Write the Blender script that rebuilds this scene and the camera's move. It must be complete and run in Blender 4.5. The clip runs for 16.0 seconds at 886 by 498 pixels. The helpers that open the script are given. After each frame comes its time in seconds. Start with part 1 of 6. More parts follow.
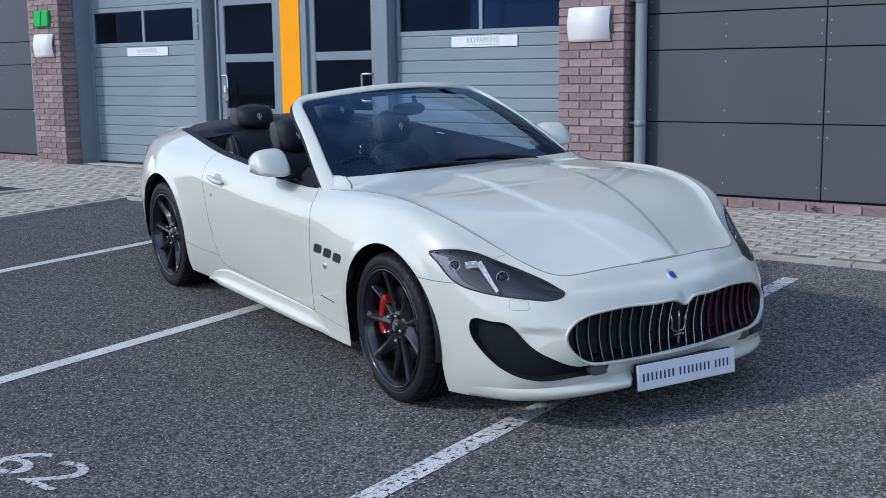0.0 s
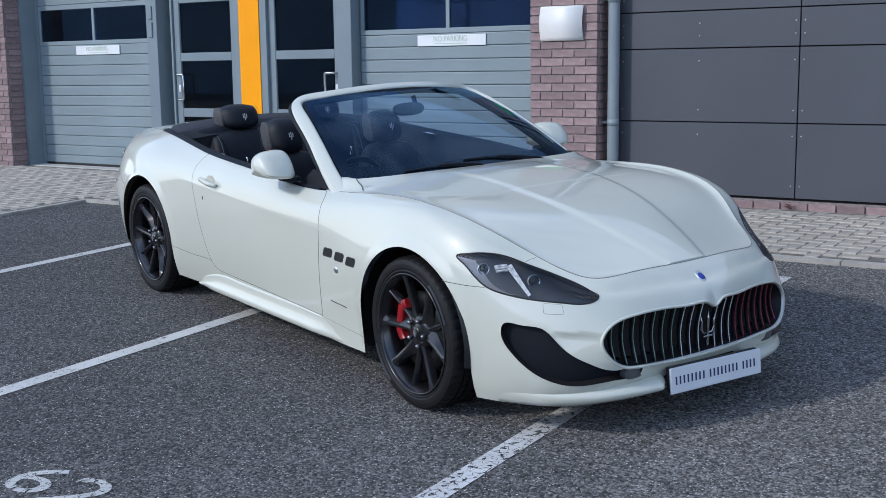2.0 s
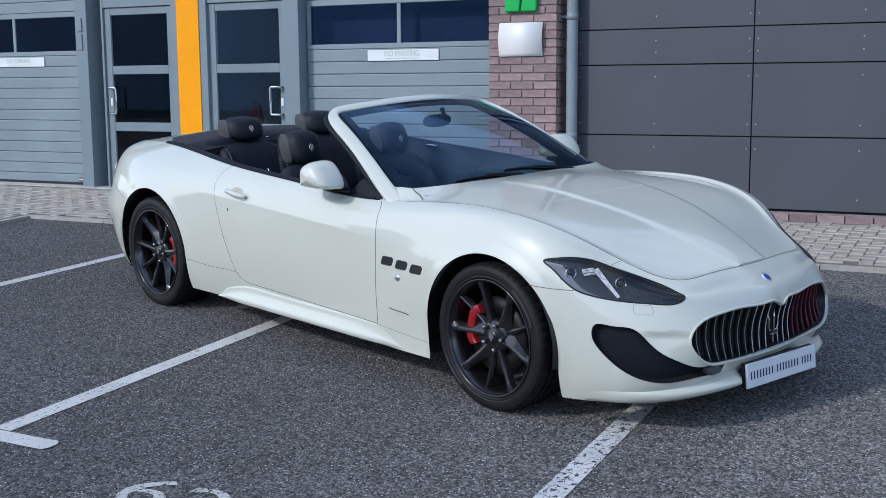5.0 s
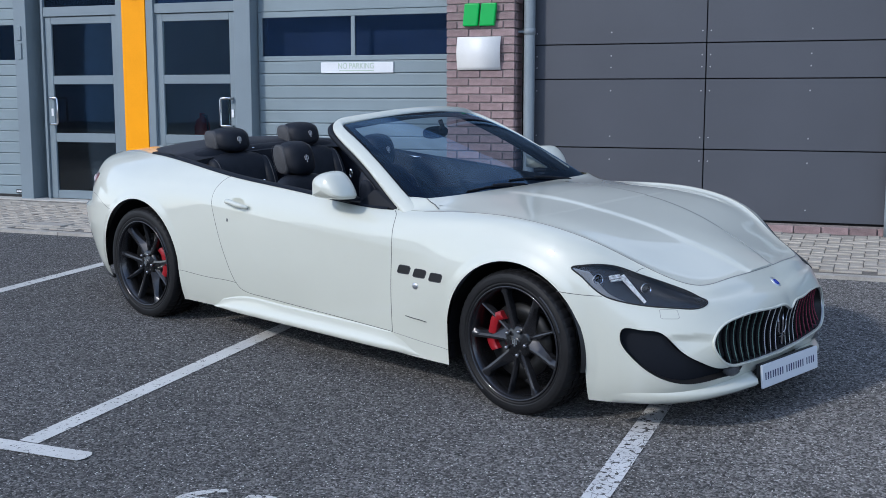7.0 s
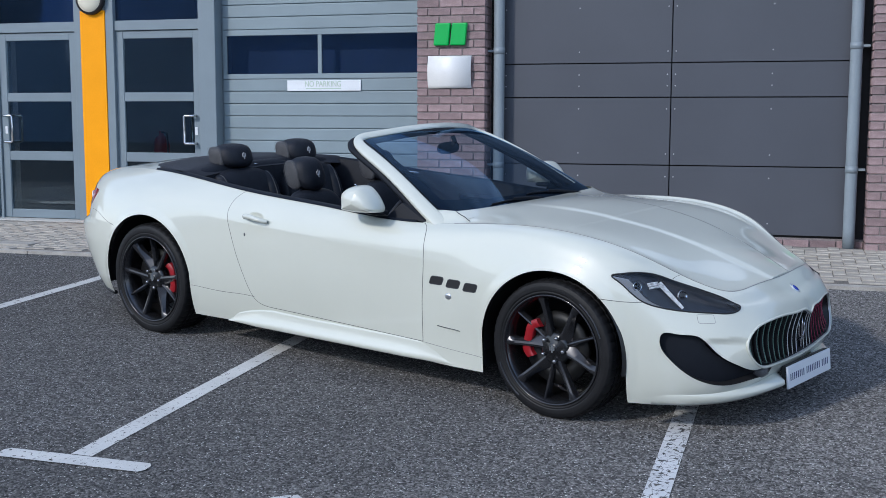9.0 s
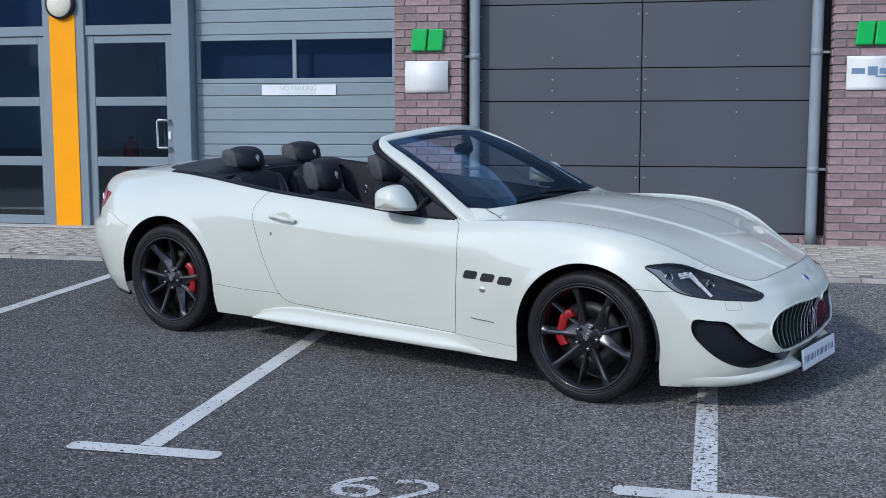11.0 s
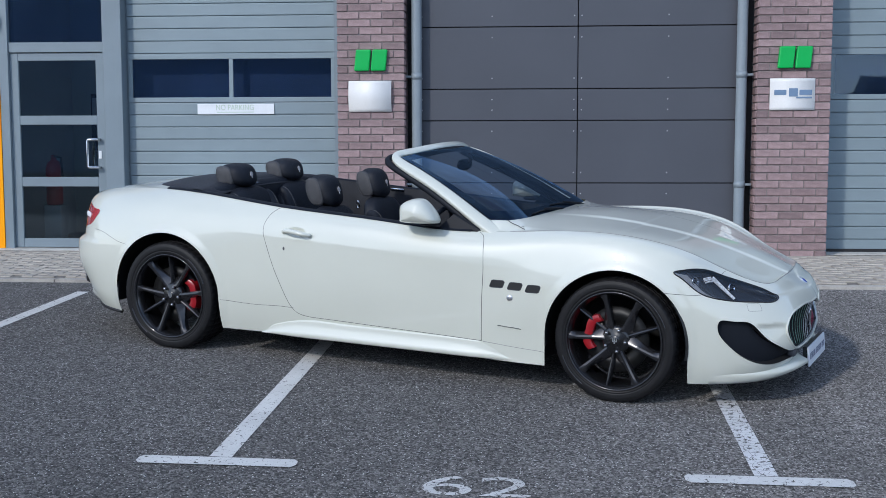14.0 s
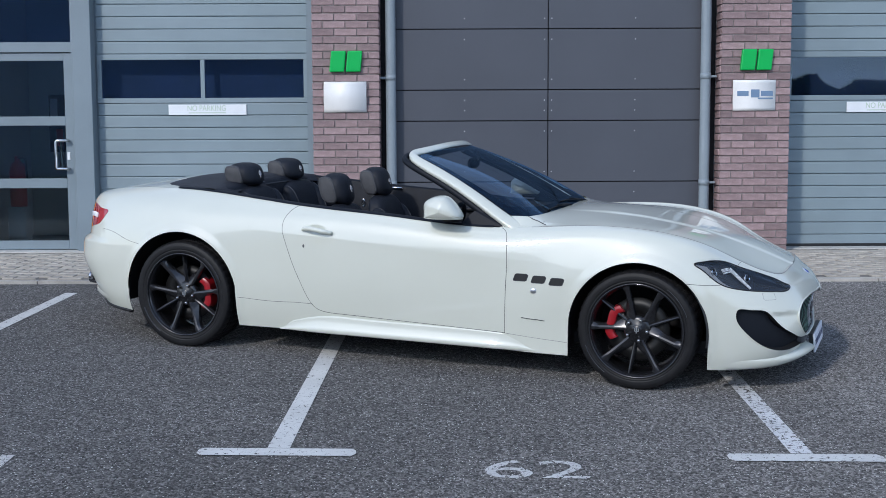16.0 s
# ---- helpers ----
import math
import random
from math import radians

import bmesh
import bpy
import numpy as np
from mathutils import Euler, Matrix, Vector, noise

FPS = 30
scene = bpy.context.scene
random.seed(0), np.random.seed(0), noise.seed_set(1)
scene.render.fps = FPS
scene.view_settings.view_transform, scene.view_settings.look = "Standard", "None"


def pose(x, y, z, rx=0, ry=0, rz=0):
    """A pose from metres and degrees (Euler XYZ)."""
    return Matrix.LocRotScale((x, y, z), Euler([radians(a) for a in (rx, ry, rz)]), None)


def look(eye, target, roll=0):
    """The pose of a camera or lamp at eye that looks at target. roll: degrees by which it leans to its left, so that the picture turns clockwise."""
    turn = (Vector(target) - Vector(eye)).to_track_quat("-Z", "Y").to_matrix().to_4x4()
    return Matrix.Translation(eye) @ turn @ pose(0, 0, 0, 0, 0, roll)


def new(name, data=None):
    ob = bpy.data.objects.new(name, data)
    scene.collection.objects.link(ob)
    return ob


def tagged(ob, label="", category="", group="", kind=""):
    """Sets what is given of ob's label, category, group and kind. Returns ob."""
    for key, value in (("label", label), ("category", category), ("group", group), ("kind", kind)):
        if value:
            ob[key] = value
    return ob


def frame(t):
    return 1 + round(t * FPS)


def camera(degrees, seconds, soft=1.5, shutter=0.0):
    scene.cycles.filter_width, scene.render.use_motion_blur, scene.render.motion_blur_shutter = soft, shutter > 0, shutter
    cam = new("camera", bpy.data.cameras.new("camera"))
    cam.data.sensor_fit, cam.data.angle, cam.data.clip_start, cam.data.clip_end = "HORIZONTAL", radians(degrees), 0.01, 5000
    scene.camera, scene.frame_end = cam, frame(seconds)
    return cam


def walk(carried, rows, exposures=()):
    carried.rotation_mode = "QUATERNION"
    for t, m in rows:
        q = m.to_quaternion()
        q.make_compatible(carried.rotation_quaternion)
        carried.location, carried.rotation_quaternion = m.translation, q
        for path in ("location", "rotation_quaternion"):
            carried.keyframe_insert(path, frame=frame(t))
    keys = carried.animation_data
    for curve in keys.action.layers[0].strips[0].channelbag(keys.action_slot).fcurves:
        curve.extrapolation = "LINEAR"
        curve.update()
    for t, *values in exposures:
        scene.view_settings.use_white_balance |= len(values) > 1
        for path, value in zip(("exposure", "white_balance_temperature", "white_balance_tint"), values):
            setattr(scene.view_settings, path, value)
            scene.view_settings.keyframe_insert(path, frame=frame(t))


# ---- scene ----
# ---------- camera and walk ----------
cam = camera(42.53, 16.0, soft=0.62)
ROWS = [
    (0, -0.312, -0.054, 1.221, 37.37, -8.98, 0.77),
    (0.5, -0.336, -0.070, 1.220, 36.76, -9.12, 0.79),
    (1, -0.452, -0.179, 1.219, 35.88, -9.22, 0.80),
    (1.5, -0.586, -0.207, 1.217, 34.83, -9.18, 0.74),
    (2, -0.714, -0.207, 1.228, 33.69, -9.08, 0.72),
    (2.5, -0.818, -0.313, 1.225, 32.54, -8.92, 0.60),
    (3, -0.950, -0.471, 1.221, 31.34, -8.73, 0.55),
    (3.5, -1.087, -0.541, 1.220, 30.12, -8.58, 0.45),
    (6, -1.720, -0.976, 1.210, 23.97, -8.06, 0.24),
    (6.5, -1.834, -1.036, 1.212, 22.62, -7.87, 0.06),
    (7, -1.960, -1.162, 1.214, 21.38, -7.70, -0.01),
    (7.5, -2.111, -1.301, 1.202, 20.12, -7.40, -0.11),
    (8, -2.275, -1.334, 1.195, 18.87, -7.14, -0.13),
    (8.5, -2.389, -1.382, 1.196, 17.71, -6.87, -0.20),
    (9, -2.502, -1.526, 1.193, 16.63, -6.71, -0.10),
    (11.5, -3.191, -2.036, 1.168, 11.06, -6.42, 0.05),
    (12, -3.354, -2.082, 1.155, 9.72, -6.34, 0.05),
    (12.5, -3.496, -2.110, 1.162, 8.25, -6.12, -0.08),
    (13, -3.662, -2.222, 1.159, 6.82, -5.79, -0.08),
    (13.5, -3.831, -2.337, 1.155, 5.51, -5.52, -0.01),
    (14, -3.999, -2.340, 1.142, 4.34, -5.35, 0.10),
    (14.5, -4.141, -2.390, 1.145, 3.22, -5.31, 0.28),
    (15, -4.307, -2.495, 1.141, 2.12, -5.33, 0.34),
    (15.5, -4.480, -2.585, 1.134, 0.97, -5.34, 0.35),
    (16, -4.641, -2.557, 1.125, -0.17, -5.27, 0.26),
]
walk(cam, [(t, pose(x, y, z, 90 + pitch, roll, yaw)) for t, x, y, z, yaw, pitch, roll in ROWS], exposures=[(0, 0.10, 5860, 10), (16, 0.10, 5860, 10)])

# ---------- light ----------
SUN_AZ, SUN_EL = 213.0, 31.5          # degrees, clockwise from +y; height over the horizon
world = bpy.data.worlds.new("sky")
scene.world = world
world.use_nodes = True
wn, wl = world.node_tree.nodes, world.node_tree.links
sky = wn.new("ShaderNodeTexSky")
sky.sky_type, sky.sun_disc = "NISHITA", False
sky.sun_elevation, sky.sun_rotation = radians(SUN_EL), radians(SUN_AZ)
sky.air_density, sky.dust_density, sky.ozone_density = 1.0, 0.6, 1.0
# thin broken cloud all over the sky
way_ = wn.new("ShaderNodeTexCoord")
flat = wn.new("ShaderNodeMapping")
flat.inputs["Scale"].default_value = (1.0, 1.0, 2.6)
puffs = wn.new("ShaderNodeTexNoise")
puffs.inputs["Scale"].default_value, puffs.inputs["Detail"].default_value, puffs.inputs["Roughness"].default_value = 2.4, 8, 0.58
cover = wn.new("ShaderNodeMapRange")
cover.inputs["From Min"].default_value, cover.inputs["From Max"].default_value = 0.46, 0.70
cover.inputs["To Max"].default_value = 0.6
cloud = wn.new("ShaderNodeMix")
cloud.data_type = "RGBA"
cloud.inputs["B"].default_value = (6.4, 6.7, 7.2, 1)
wl.new(way_.outputs["Generated"], flat.inputs["Vector"])
wl.new(flat.outputs[0], puffs.inputs["Vector"])
wl.new(puffs.outputs["Fac"], cover.inputs["Value"])
# cloud closes up towards the horizon
height = wn.new("ShaderNodeSeparateXYZ")
near_horizon = wn.new("ShaderNodeMapRange")
near_horizon.interpolation_type = "SMOOTHSTEP"
near_horizon.inputs["From Min"].default_value, near_horizon.inputs["From Max"].default_value = 0.50, 0.0
near_horizon.inputs["To Max"].default_value = 0.7
thick = wn.new("ShaderNodeMath")
thick.operation = "MAXIMUM"
wl.new(way_.outputs["Generated"], height.inputs[0])
wl.new(height.outputs["Z"], near_horizon.inputs["Value"])
wl.new(cover.outputs[0], thick.inputs[0])
wl.new(near_horizon.outputs[0], thick.inputs[1])
wl.new(thick.outputs[0], cloud.inputs["Factor"])
wl.new(sky.outputs["Color"], cloud.inputs["A"])
wl.new(cloud.outputs["Result"], wn["Background"].inputs["Color"])
wn["Background"].inputs["Strength"].default_value = 0.215
sun_lamp = new("sun", bpy.data.lights.new("sun", "SUN"))
sun_lamp.data.energy, sun_lamp.data.angle, sun_lamp.data.color = 1.9, radians(3.5), (1.0, 0.92, 0.80)
_a, _e = radians(SUN_AZ), radians(SUN_EL)
sun_lamp.matrix_world = look((math.sin(_a) * math.cos(_e) * 50, math.cos(_a) * math.cos(_e) * 50, math.sin(_e) * 50), (0, 0, 0))
scene.view_settings.exposure = 0.0


# ---------- materials ----------
def mat(name, color, rough=0.5, metal=0.0, var=0.12, scale=6.0, fine=90.0, bump=0.0, coat=0.0, spec=0.5, island=0.0, rnd=0.0):
    """A surface with a broad and a fine variation of its colour, and a fine relief."""
    m = bpy.data.materials.new(name)
    m.use_nodes = True
    n, l = m.node_tree.nodes, m.node_tree.links
    p = n["Principled BSDF"]
    p.inputs["Roughness"].default_value = rough
    p.inputs["Metallic"].default_value = metal
    p.inputs["Specular IOR Level"].default_value = spec
    p.inputs["Coat Weight"].default_value = coat
    p.inputs["Coat Roughness"].default_value = 0.03
    tc = n.new("ShaderNodeTexCoord")
    base = n.new("ShaderNodeRGB")
    base.outputs[0].default_value = (*color, 1)
    out = base.outputs[0]
    for sc, amount in ((scale, var), (fine, var * 0.6)):
        if not amount:
            continue
        tex = n.new("ShaderNodeTexNoise")
        tex.inputs["Scale"].default_value, tex.inputs["Detail"].default_value = sc, 5
        l.new(tc.outputs["Object"], tex.inputs["Vector"])
        ramp = n.new("ShaderNodeMapRange")
        ramp.inputs["From Min"].default_value, ramp.inputs["From Max"].default_value = 0.3, 0.7
        ramp.inputs["To Min"].default_value, ramp.inputs["To Max"].default_value = 1 - amount, 1 + amount
        l.new(tex.outputs["Fac"], ramp.inputs["Value"])
        mul = n.new("ShaderNodeVectorMath")
        mul.operation = "SCALE"
        l.new(out, mul.inputs[0])
        l.new(ramp.outputs[0], mul.inputs["Scale"])
        out = mul.outputs[0]
    if rnd or island:
        info = n.new("ShaderNodeObjectInfo" if rnd else "ShaderNodeNewGeometry")
        ramp = n.new("ShaderNodeMapRange")
        ramp.inputs["To Min"].default_value, ramp.inputs["To Max"].default_value = 1 - (rnd or island), 1 + (rnd or island)
        l.new(info.outputs["Random" if rnd else "Random Per Island"], ramp.inputs["Value"])
        mul = n.new("ShaderNodeVectorMath")
        mul.operation = "SCALE"
        l.new(out, mul.inputs[0])
        l.new(ramp.outputs[0], mul.inputs["Scale"])
        out = mul.outputs[0]
    l.new(out, p.inputs["Base Color"])
    if bump:
        tex = n.new("ShaderNodeTexNoise")
        tex.inputs["Scale"].default_value, tex.inputs["Detail"].default_value = fine * 1.5, 4
        l.new(tc.outputs["Object"], tex.inputs["Vector"])
        b = n.new("ShaderNodeBump")
        b.inputs["Strength"].default_value, b.inputs["Distance"].default_value = bump, 0.01
        l.new(tex.outputs["Fac"], b.inputs["Height"])
        l.new(b.outputs[0], p.inputs["Normal"])
    return m


def glass(name, tint, see=0.9, ior=1.5, gloss=(1.0, 1.0, 1.0)):
    """A thin pane: clear, tinted, with the gloss of its front."""
    m = bpy.data.materials.new(name)
    m.use_nodes = True
    n, l = m.node_tree.nodes, m.node_tree.links
    n.remove(n["Principled BSDF"])
    tr, gl, fr, mx = (n.new("ShaderNode" + k) for k in ("BsdfTransparent", "BsdfGlossy", "Fresnel", "MixShader"))
    tr.inputs[0].default_value = (*[c * see for c in tint], 1)
    gl.inputs["Roughness"].default_value = 0.02
    gl.inputs["Color"].default_value = (*gloss, 1)
    fr.inputs["IOR"].default_value = ior
    l.new(fr.outputs[0], mx.inputs[0])
    l.new(tr.outputs[0], mx.inputs[1])
    l.new(gl.outputs[0], mx.inputs[2])
    l.new(mx.outputs[0], n["Material Output"].inputs[0])
    return m


def asphalt_material():
    m = mat("asphalt", (0.103, 0.100, 0.098), 0.9, var=0.16, scale=0.7, fine=160, bump=0.9)
    n, l = m.node_tree.nodes, m.node_tree.links
    p = n["Principled BSDF"]
    p.inputs["Diffuse Roughness"].default_value = 1.0
    prev = p.inputs["Base Color"].links[0].from_socket
    tc = n.new("ShaderNodeTexCoord")
    vor = n.new("ShaderNodeTexVoronoi")
    vor.inputs["Scale"].default_value = 125
    l.new(tc.outputs["Object"], vor.inputs["Vector"])
    sep = n.new("ShaderNodeSeparateColor")
    l.new(vor.outputs["Color"], sep.inputs[0])
    # pale chippings: a few of the cells, small in their middle
    few = n.new("ShaderNodeMath")
    few.operation, few.inputs[1].default_value = "GREATER_THAN", 0.955
    l.new(sep.outputs[0], few.inputs[0])
    core = n.new("ShaderNodeMath")
    core.operation, core.inputs[1].default_value = "LESS_THAN", 0.45
    l.new(vor.outputs["Distance"], core.inputs[0])
    both = n.new("ShaderNodeMath")
    both.operation = "MULTIPLY"
    l.new(few.outputs[0], both.inputs[0])
    l.new(core.outputs[0], both.inputs[1])
    tone = n.new("ShaderNodeMapRange")
    tone.inputs["To Min"].default_value, tone.inputs["To Max"].default_value = 0.28, 1.85
    l.new(sep.outputs[1], tone.inputs["Value"])
    mul = n.new("ShaderNodeVectorMath")
    mul.operation = "SCALE"
    l.new(prev, mul.inputs[0])
    l.new(tone.outputs[0], mul.inputs["Scale"])
    # coarser stones between the fine ones, each a little lighter or darker, and proud of the binder
    stone = n.new("ShaderNodeTexVoronoi")
    stone.inputs["Scale"].default_value = 68
    l.new(tc.outputs["Object"], stone.inputs["Vector"])
    sep2 = n.new("ShaderNodeSeparateColor")
    l.new(stone.outputs["Color"], sep2.inputs[0])
    tone2 = n.new("ShaderNodeMapRange")
    tone2.inputs["To Min"].default_value, tone2.inputs["To Max"].default_value = 0.42, 1.55
    l.new(sep2.outputs[2], tone2.inputs["Value"])
    mul2 = n.new("ShaderNodeVectorMath")
    mul2.operation = "SCALE"
    l.new(mul.outputs[0], mul2.inputs[0])
    l.new(tone2.outputs[0], mul2.inputs["Scale"])
    mul = mul2
    rise = n.new("ShaderNodeBump")
    rise.invert = True
    rise.inputs["Strength"].default_value, rise.inputs["Distance"].default_value = 0.8, 0.012
    l.new(stone.outputs["Distance"], rise.inputs["Height"])
    l.new(p.inputs["Normal"].links[0].from_socket, rise.inputs["Normal"])
    l.new(rise.outputs[0], p.inputs["Normal"])
    # the yard turns paler towards +x, with a ragged edge
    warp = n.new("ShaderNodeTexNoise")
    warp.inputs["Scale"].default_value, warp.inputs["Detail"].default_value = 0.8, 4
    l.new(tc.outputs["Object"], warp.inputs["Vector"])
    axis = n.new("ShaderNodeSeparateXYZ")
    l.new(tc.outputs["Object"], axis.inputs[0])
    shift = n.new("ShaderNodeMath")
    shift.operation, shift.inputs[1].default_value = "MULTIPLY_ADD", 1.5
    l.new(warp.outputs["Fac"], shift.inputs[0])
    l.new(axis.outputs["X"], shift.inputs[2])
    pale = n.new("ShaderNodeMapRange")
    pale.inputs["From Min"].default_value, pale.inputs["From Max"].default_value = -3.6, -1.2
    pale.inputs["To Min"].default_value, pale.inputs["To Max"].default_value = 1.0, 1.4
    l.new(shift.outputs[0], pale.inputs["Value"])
    paler = n.new("ShaderNodeVectorMath")
    paler.operation = "SCALE"
    l.new(mul.outputs[0], paler.inputs[0])
    l.new(pale.outputs[0], paler.inputs["Scale"])
    mul = paler
    mix = n.new("ShaderNodeMix")
    mix.data_type = "RGBA"
    mix.inputs["B"].default_value = (0.64, 0.64, 0.63, 1)
    l.new(both.outputs[0], mix.inputs["Factor"])
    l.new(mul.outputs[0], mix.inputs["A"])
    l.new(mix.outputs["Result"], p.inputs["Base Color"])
    return m


def worn_paint(name, color, worn):
    """Road paint with holes through which the asphalt shows; worn: how much of it is gone."""
    m = mat(name, color, 0.7, var=0.1, scale=4, fine=120, bump=0.3)
    n, l = m.node_tree.nodes, m.node_tree.links
    tc = n.new("ShaderNodeTexCoord")
    a, b = n.new("ShaderNodeTexNoise"), n.new("ShaderNodeTexVoronoi")
    a.inputs["Scale"].default_value, a.inputs["Detail"].default_value = 38, 8
    b.feature, b.inputs["Scale"].default_value = "DISTANCE_TO_EDGE", 26
    for tex in (a, b):
        l.new(tc.outputs["Object"], tex.inputs["Vector"])
    crack = n.new("ShaderNodeMapRange")
    crack.inputs["From Max"].default_value = 0.035
    crack.inputs["To Min"].default_value, crack.inputs["To Max"].default_value = worn * 0.35, 0
    l.new(b.outputs["Distance"], crack.inputs["Value"])
    add = n.new("ShaderNodeMath")
    l.new(a.outputs["Fac"], add.inputs[0])
    l.new(crack.outputs[0], add.inputs[1])
    cut = n.new("ShaderNodeMath")
    cut.operation, cut.inputs[1].default_value = "LESS_THAN", 0.74 - 0.18 * worn
    l.new(add.outputs[0], cut.inputs[0])
    clear, mx = n.new("ShaderNodeBsdfTransparent"), n.new("ShaderNodeMixShader")
    l.new(cut.outputs[0], mx.inputs[0])
    l.new(clear.outputs[0], mx.inputs[1])
    l.new(n["Principled BSDF"].outputs[0], mx.inputs[2])
    l.new(mx.outputs[0], n["Material Output"].inputs[0])
    return m


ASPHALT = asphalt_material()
LINE = worn_paint("line paint", (0.55, 0.545, 0.525), 0.45)
NUMBER = worn_paint("worn number paint", (0.53, 0.525, 0.51), 0.72)
LINE_WORN = worn_paint("worn line paint", (0.58, 0.58, 0.58), 0.80)
PAVER = mat("concrete paver", (0.39, 0.355, 0.305), 0.9, var=0.16, scale=9, fine=140, bump=0.3, rnd=0.10)
PAVER_REST = mat("concrete pavers", (0.39, 0.355, 0.305), 0.9, var=0.16, scale=9, fine=140, bump=0.3, island=0.10)
JOINT = mat("sand joint", (0.17, 0.155, 0.135), 0.95, var=0.3, scale=12)
KERB = mat("kerb concrete", (0.40, 0.375, 0.335), 0.9, var=0.18, scale=8, bump=0.3, rnd=0.08)
BRICK = mat("purple-brown brick", (0.275, 0.195, 0.195), 0.75, var=0.22, scale=14, fine=130, bump=0.4, rnd=0.24)
MORTAR = mat("grey mortar", (0.215, 0.186, 0.182), 0.95, var=0.2, scale=20, bump=0.3)
PANEL = mat("anthracite cladding", (0.074, 0.079, 0.095), 0.45, var=0.06, scale=1.2, fine=220, spec=0.4)
DARK = mat("dark gap", (0.008, 0.008, 0.009), 0.8, var=0)
STEEL_DOT = mat("rivet head", (0.45, 0.45, 0.47), 0.4, 0.7, var=0.1)
FRAME = mat("blue-grey frame", (0.19, 0.235, 0.265), 0.42, var=0.06, scale=2.5, fine=160)
SHUTTER = mat("blue-grey shutter", (0.215, 0.270, 0.297), 0.45, var=0.08, scale=1.6, fine=120, bump=0.25)
ORANGE = mat("orange panel", (0.93, 0.355, 0.0), 0.5, spec=0.15, var=0.05, scale=2)
WINDOW = glass("dark pane", (0.42, 0.50, 0.66), 1.0, 1.7, (0.65, 0.82, 1.0))
# dark blue that stands for the dimness of the rooms behind panes
DIM_INSIDE = mat("dark blue for dim inside", (0.06, 0.085, 0.13), 0.8, var=0.25, scale=1.5)
DOOR_GLASS = glass("door pane", (0.62, 0.68, 0.70), 1.0, 1.6, (0.72, 0.82, 0.92))
PIPE = mat("grey downpipe", (0.23, 0.27, 0.30), 0.4, var=0.08, scale=3)
GREEN = mat("green sign", (0.004, 0.40, 0.065), 0.4, var=0.05)
PLATE = mat("brushed plate", (0.76, 0.75, 0.73), 0.5, 0.05, var=0.05, scale=3)
WHITE = mat("white plastic", (0.74, 0.76, 0.78), 0.5, var=0.04)
SIGN_TEXT = mat("sage green lettering", (0.47, 0.57, 0.46), 0.6, var=0.05)
CHROME = mat("polished steel", (0.72, 0.72, 0.72), 0.16, 1.0, var=0.04)
INSIDE = mat("inside wall", (0.42, 0.43, 0.45), 0.9, var=0.15, scale=2)
RED = mat("red enamel", (0.45, 0.01, 0.012), 0.3, var=0.06)
BLACK = mat("black plastic", (0.012, 0.012, 0.013), 0.45, var=0.1, fine=200)
SILL = mat("pale sill", (0.48, 0.47, 0.44), 0.8, var=0.15, bump=0.2)


# ---------- helpers ----------
def obj(name, verts, faces, material, parent=None, label="", smooth=False):
    me = bpy.data.meshes.new(name)
    me.from_pydata([tuple(map(float, v)) for v in verts], [], [tuple(map(int, f)) for f in faces])
    me.materials.append(material)
    if smooth:
        me.polygons.foreach_set("use_smooth", [True] * len(me.polygons))
    me.update()
    ob = new(name, me)
    ob.parent = parent
    if label:
        ob["label"] = label
    return ob


def part(name, bm, material, parent=None, label="", smooth=False):
    me = bpy.data.meshes.new(name)
    bm.to_mesh(me)
    bm.free()
    me.materials.append(material)
    if smooth:
        me.polygons.foreach_set("use_smooth", [True] * len(me.polygons))
    ob = new(name, me)
    ob.parent = parent
    if label:
        ob["label"] = label
    return ob


def slab(x0, x1, y0, y1, z0, z1, bevel=0.0, bm=None, seg=1):
    """A box, with rounded edges if asked for."""
    bm = bm or bmesh.new()
    made = bmesh.ops.create_cube(bm, size=1, matrix=Matrix.Translation(((x0 + x1) / 2, (y0 + y1) / 2, (z0 + z1) / 2)) @ Matrix.Diagonal((x1 - x0, y1 - y0, z1 - z0, 1)))
    if bevel:
        edges = list({e for v in made["verts"] for e in v.link_edges})
        bmesh.ops.bevel(bm, geom=edges, offset=bevel, segments=seg, affect="EDGES", profile=0.5)
    return bm


def empty(name, m=None, label="", category="", group="", kind=""):
    ob = new(name)
    ob.empty_display_size = 0.1
    if m is not None:
        ob.matrix_world = m
    return tagged(ob, label, category, group, kind)


def tube(path, radius, sides=8, closed=False, squash=None, cap=True):
    """Vertices and faces of a round bar along a path; squash: (width, height) radii in place of one."""
    pts = [Vector(p) for p in path]
    n = len(pts)
    verts, faces = [], []
    up = None
    for i, p in enumerate(pts):
        a, b = pts[(i - 1) % n if closed else max(i - 1, 0)], pts[(i + 1) % n if closed else min(i + 1, n - 1)]
        t = (b - a).normalized()
        if up is None:
            up = Vector((0, 0, 1)) if abs(t.z) < 0.9 else Vector((1, 0, 0))
        side = t.cross(up).normalized()
        up = side.cross(t).normalized()
        r = radius[i] if hasattr(radius, "__len__") else radius
        for k in range(sides):
            an = 2 * math.pi * k / sides
            rx, ry = squash if squash else (r, r)
            verts.append(p + side * math.cos(an) * rx + up * math.sin(an) * ry)
    for i in range(n if closed else n - 1):
        j = (i + 1) % n
        for k in range(sides):
            q = (k + 1) % sides
            faces.append((i * sides + k, i * sides + q, j * sides + q, j * sides + k))
    if cap and not closed:
        faces.append(tuple(range(sides))[::-1])
        faces.append(tuple(range((n - 1) * sides, n * sides)))
    return verts, faces


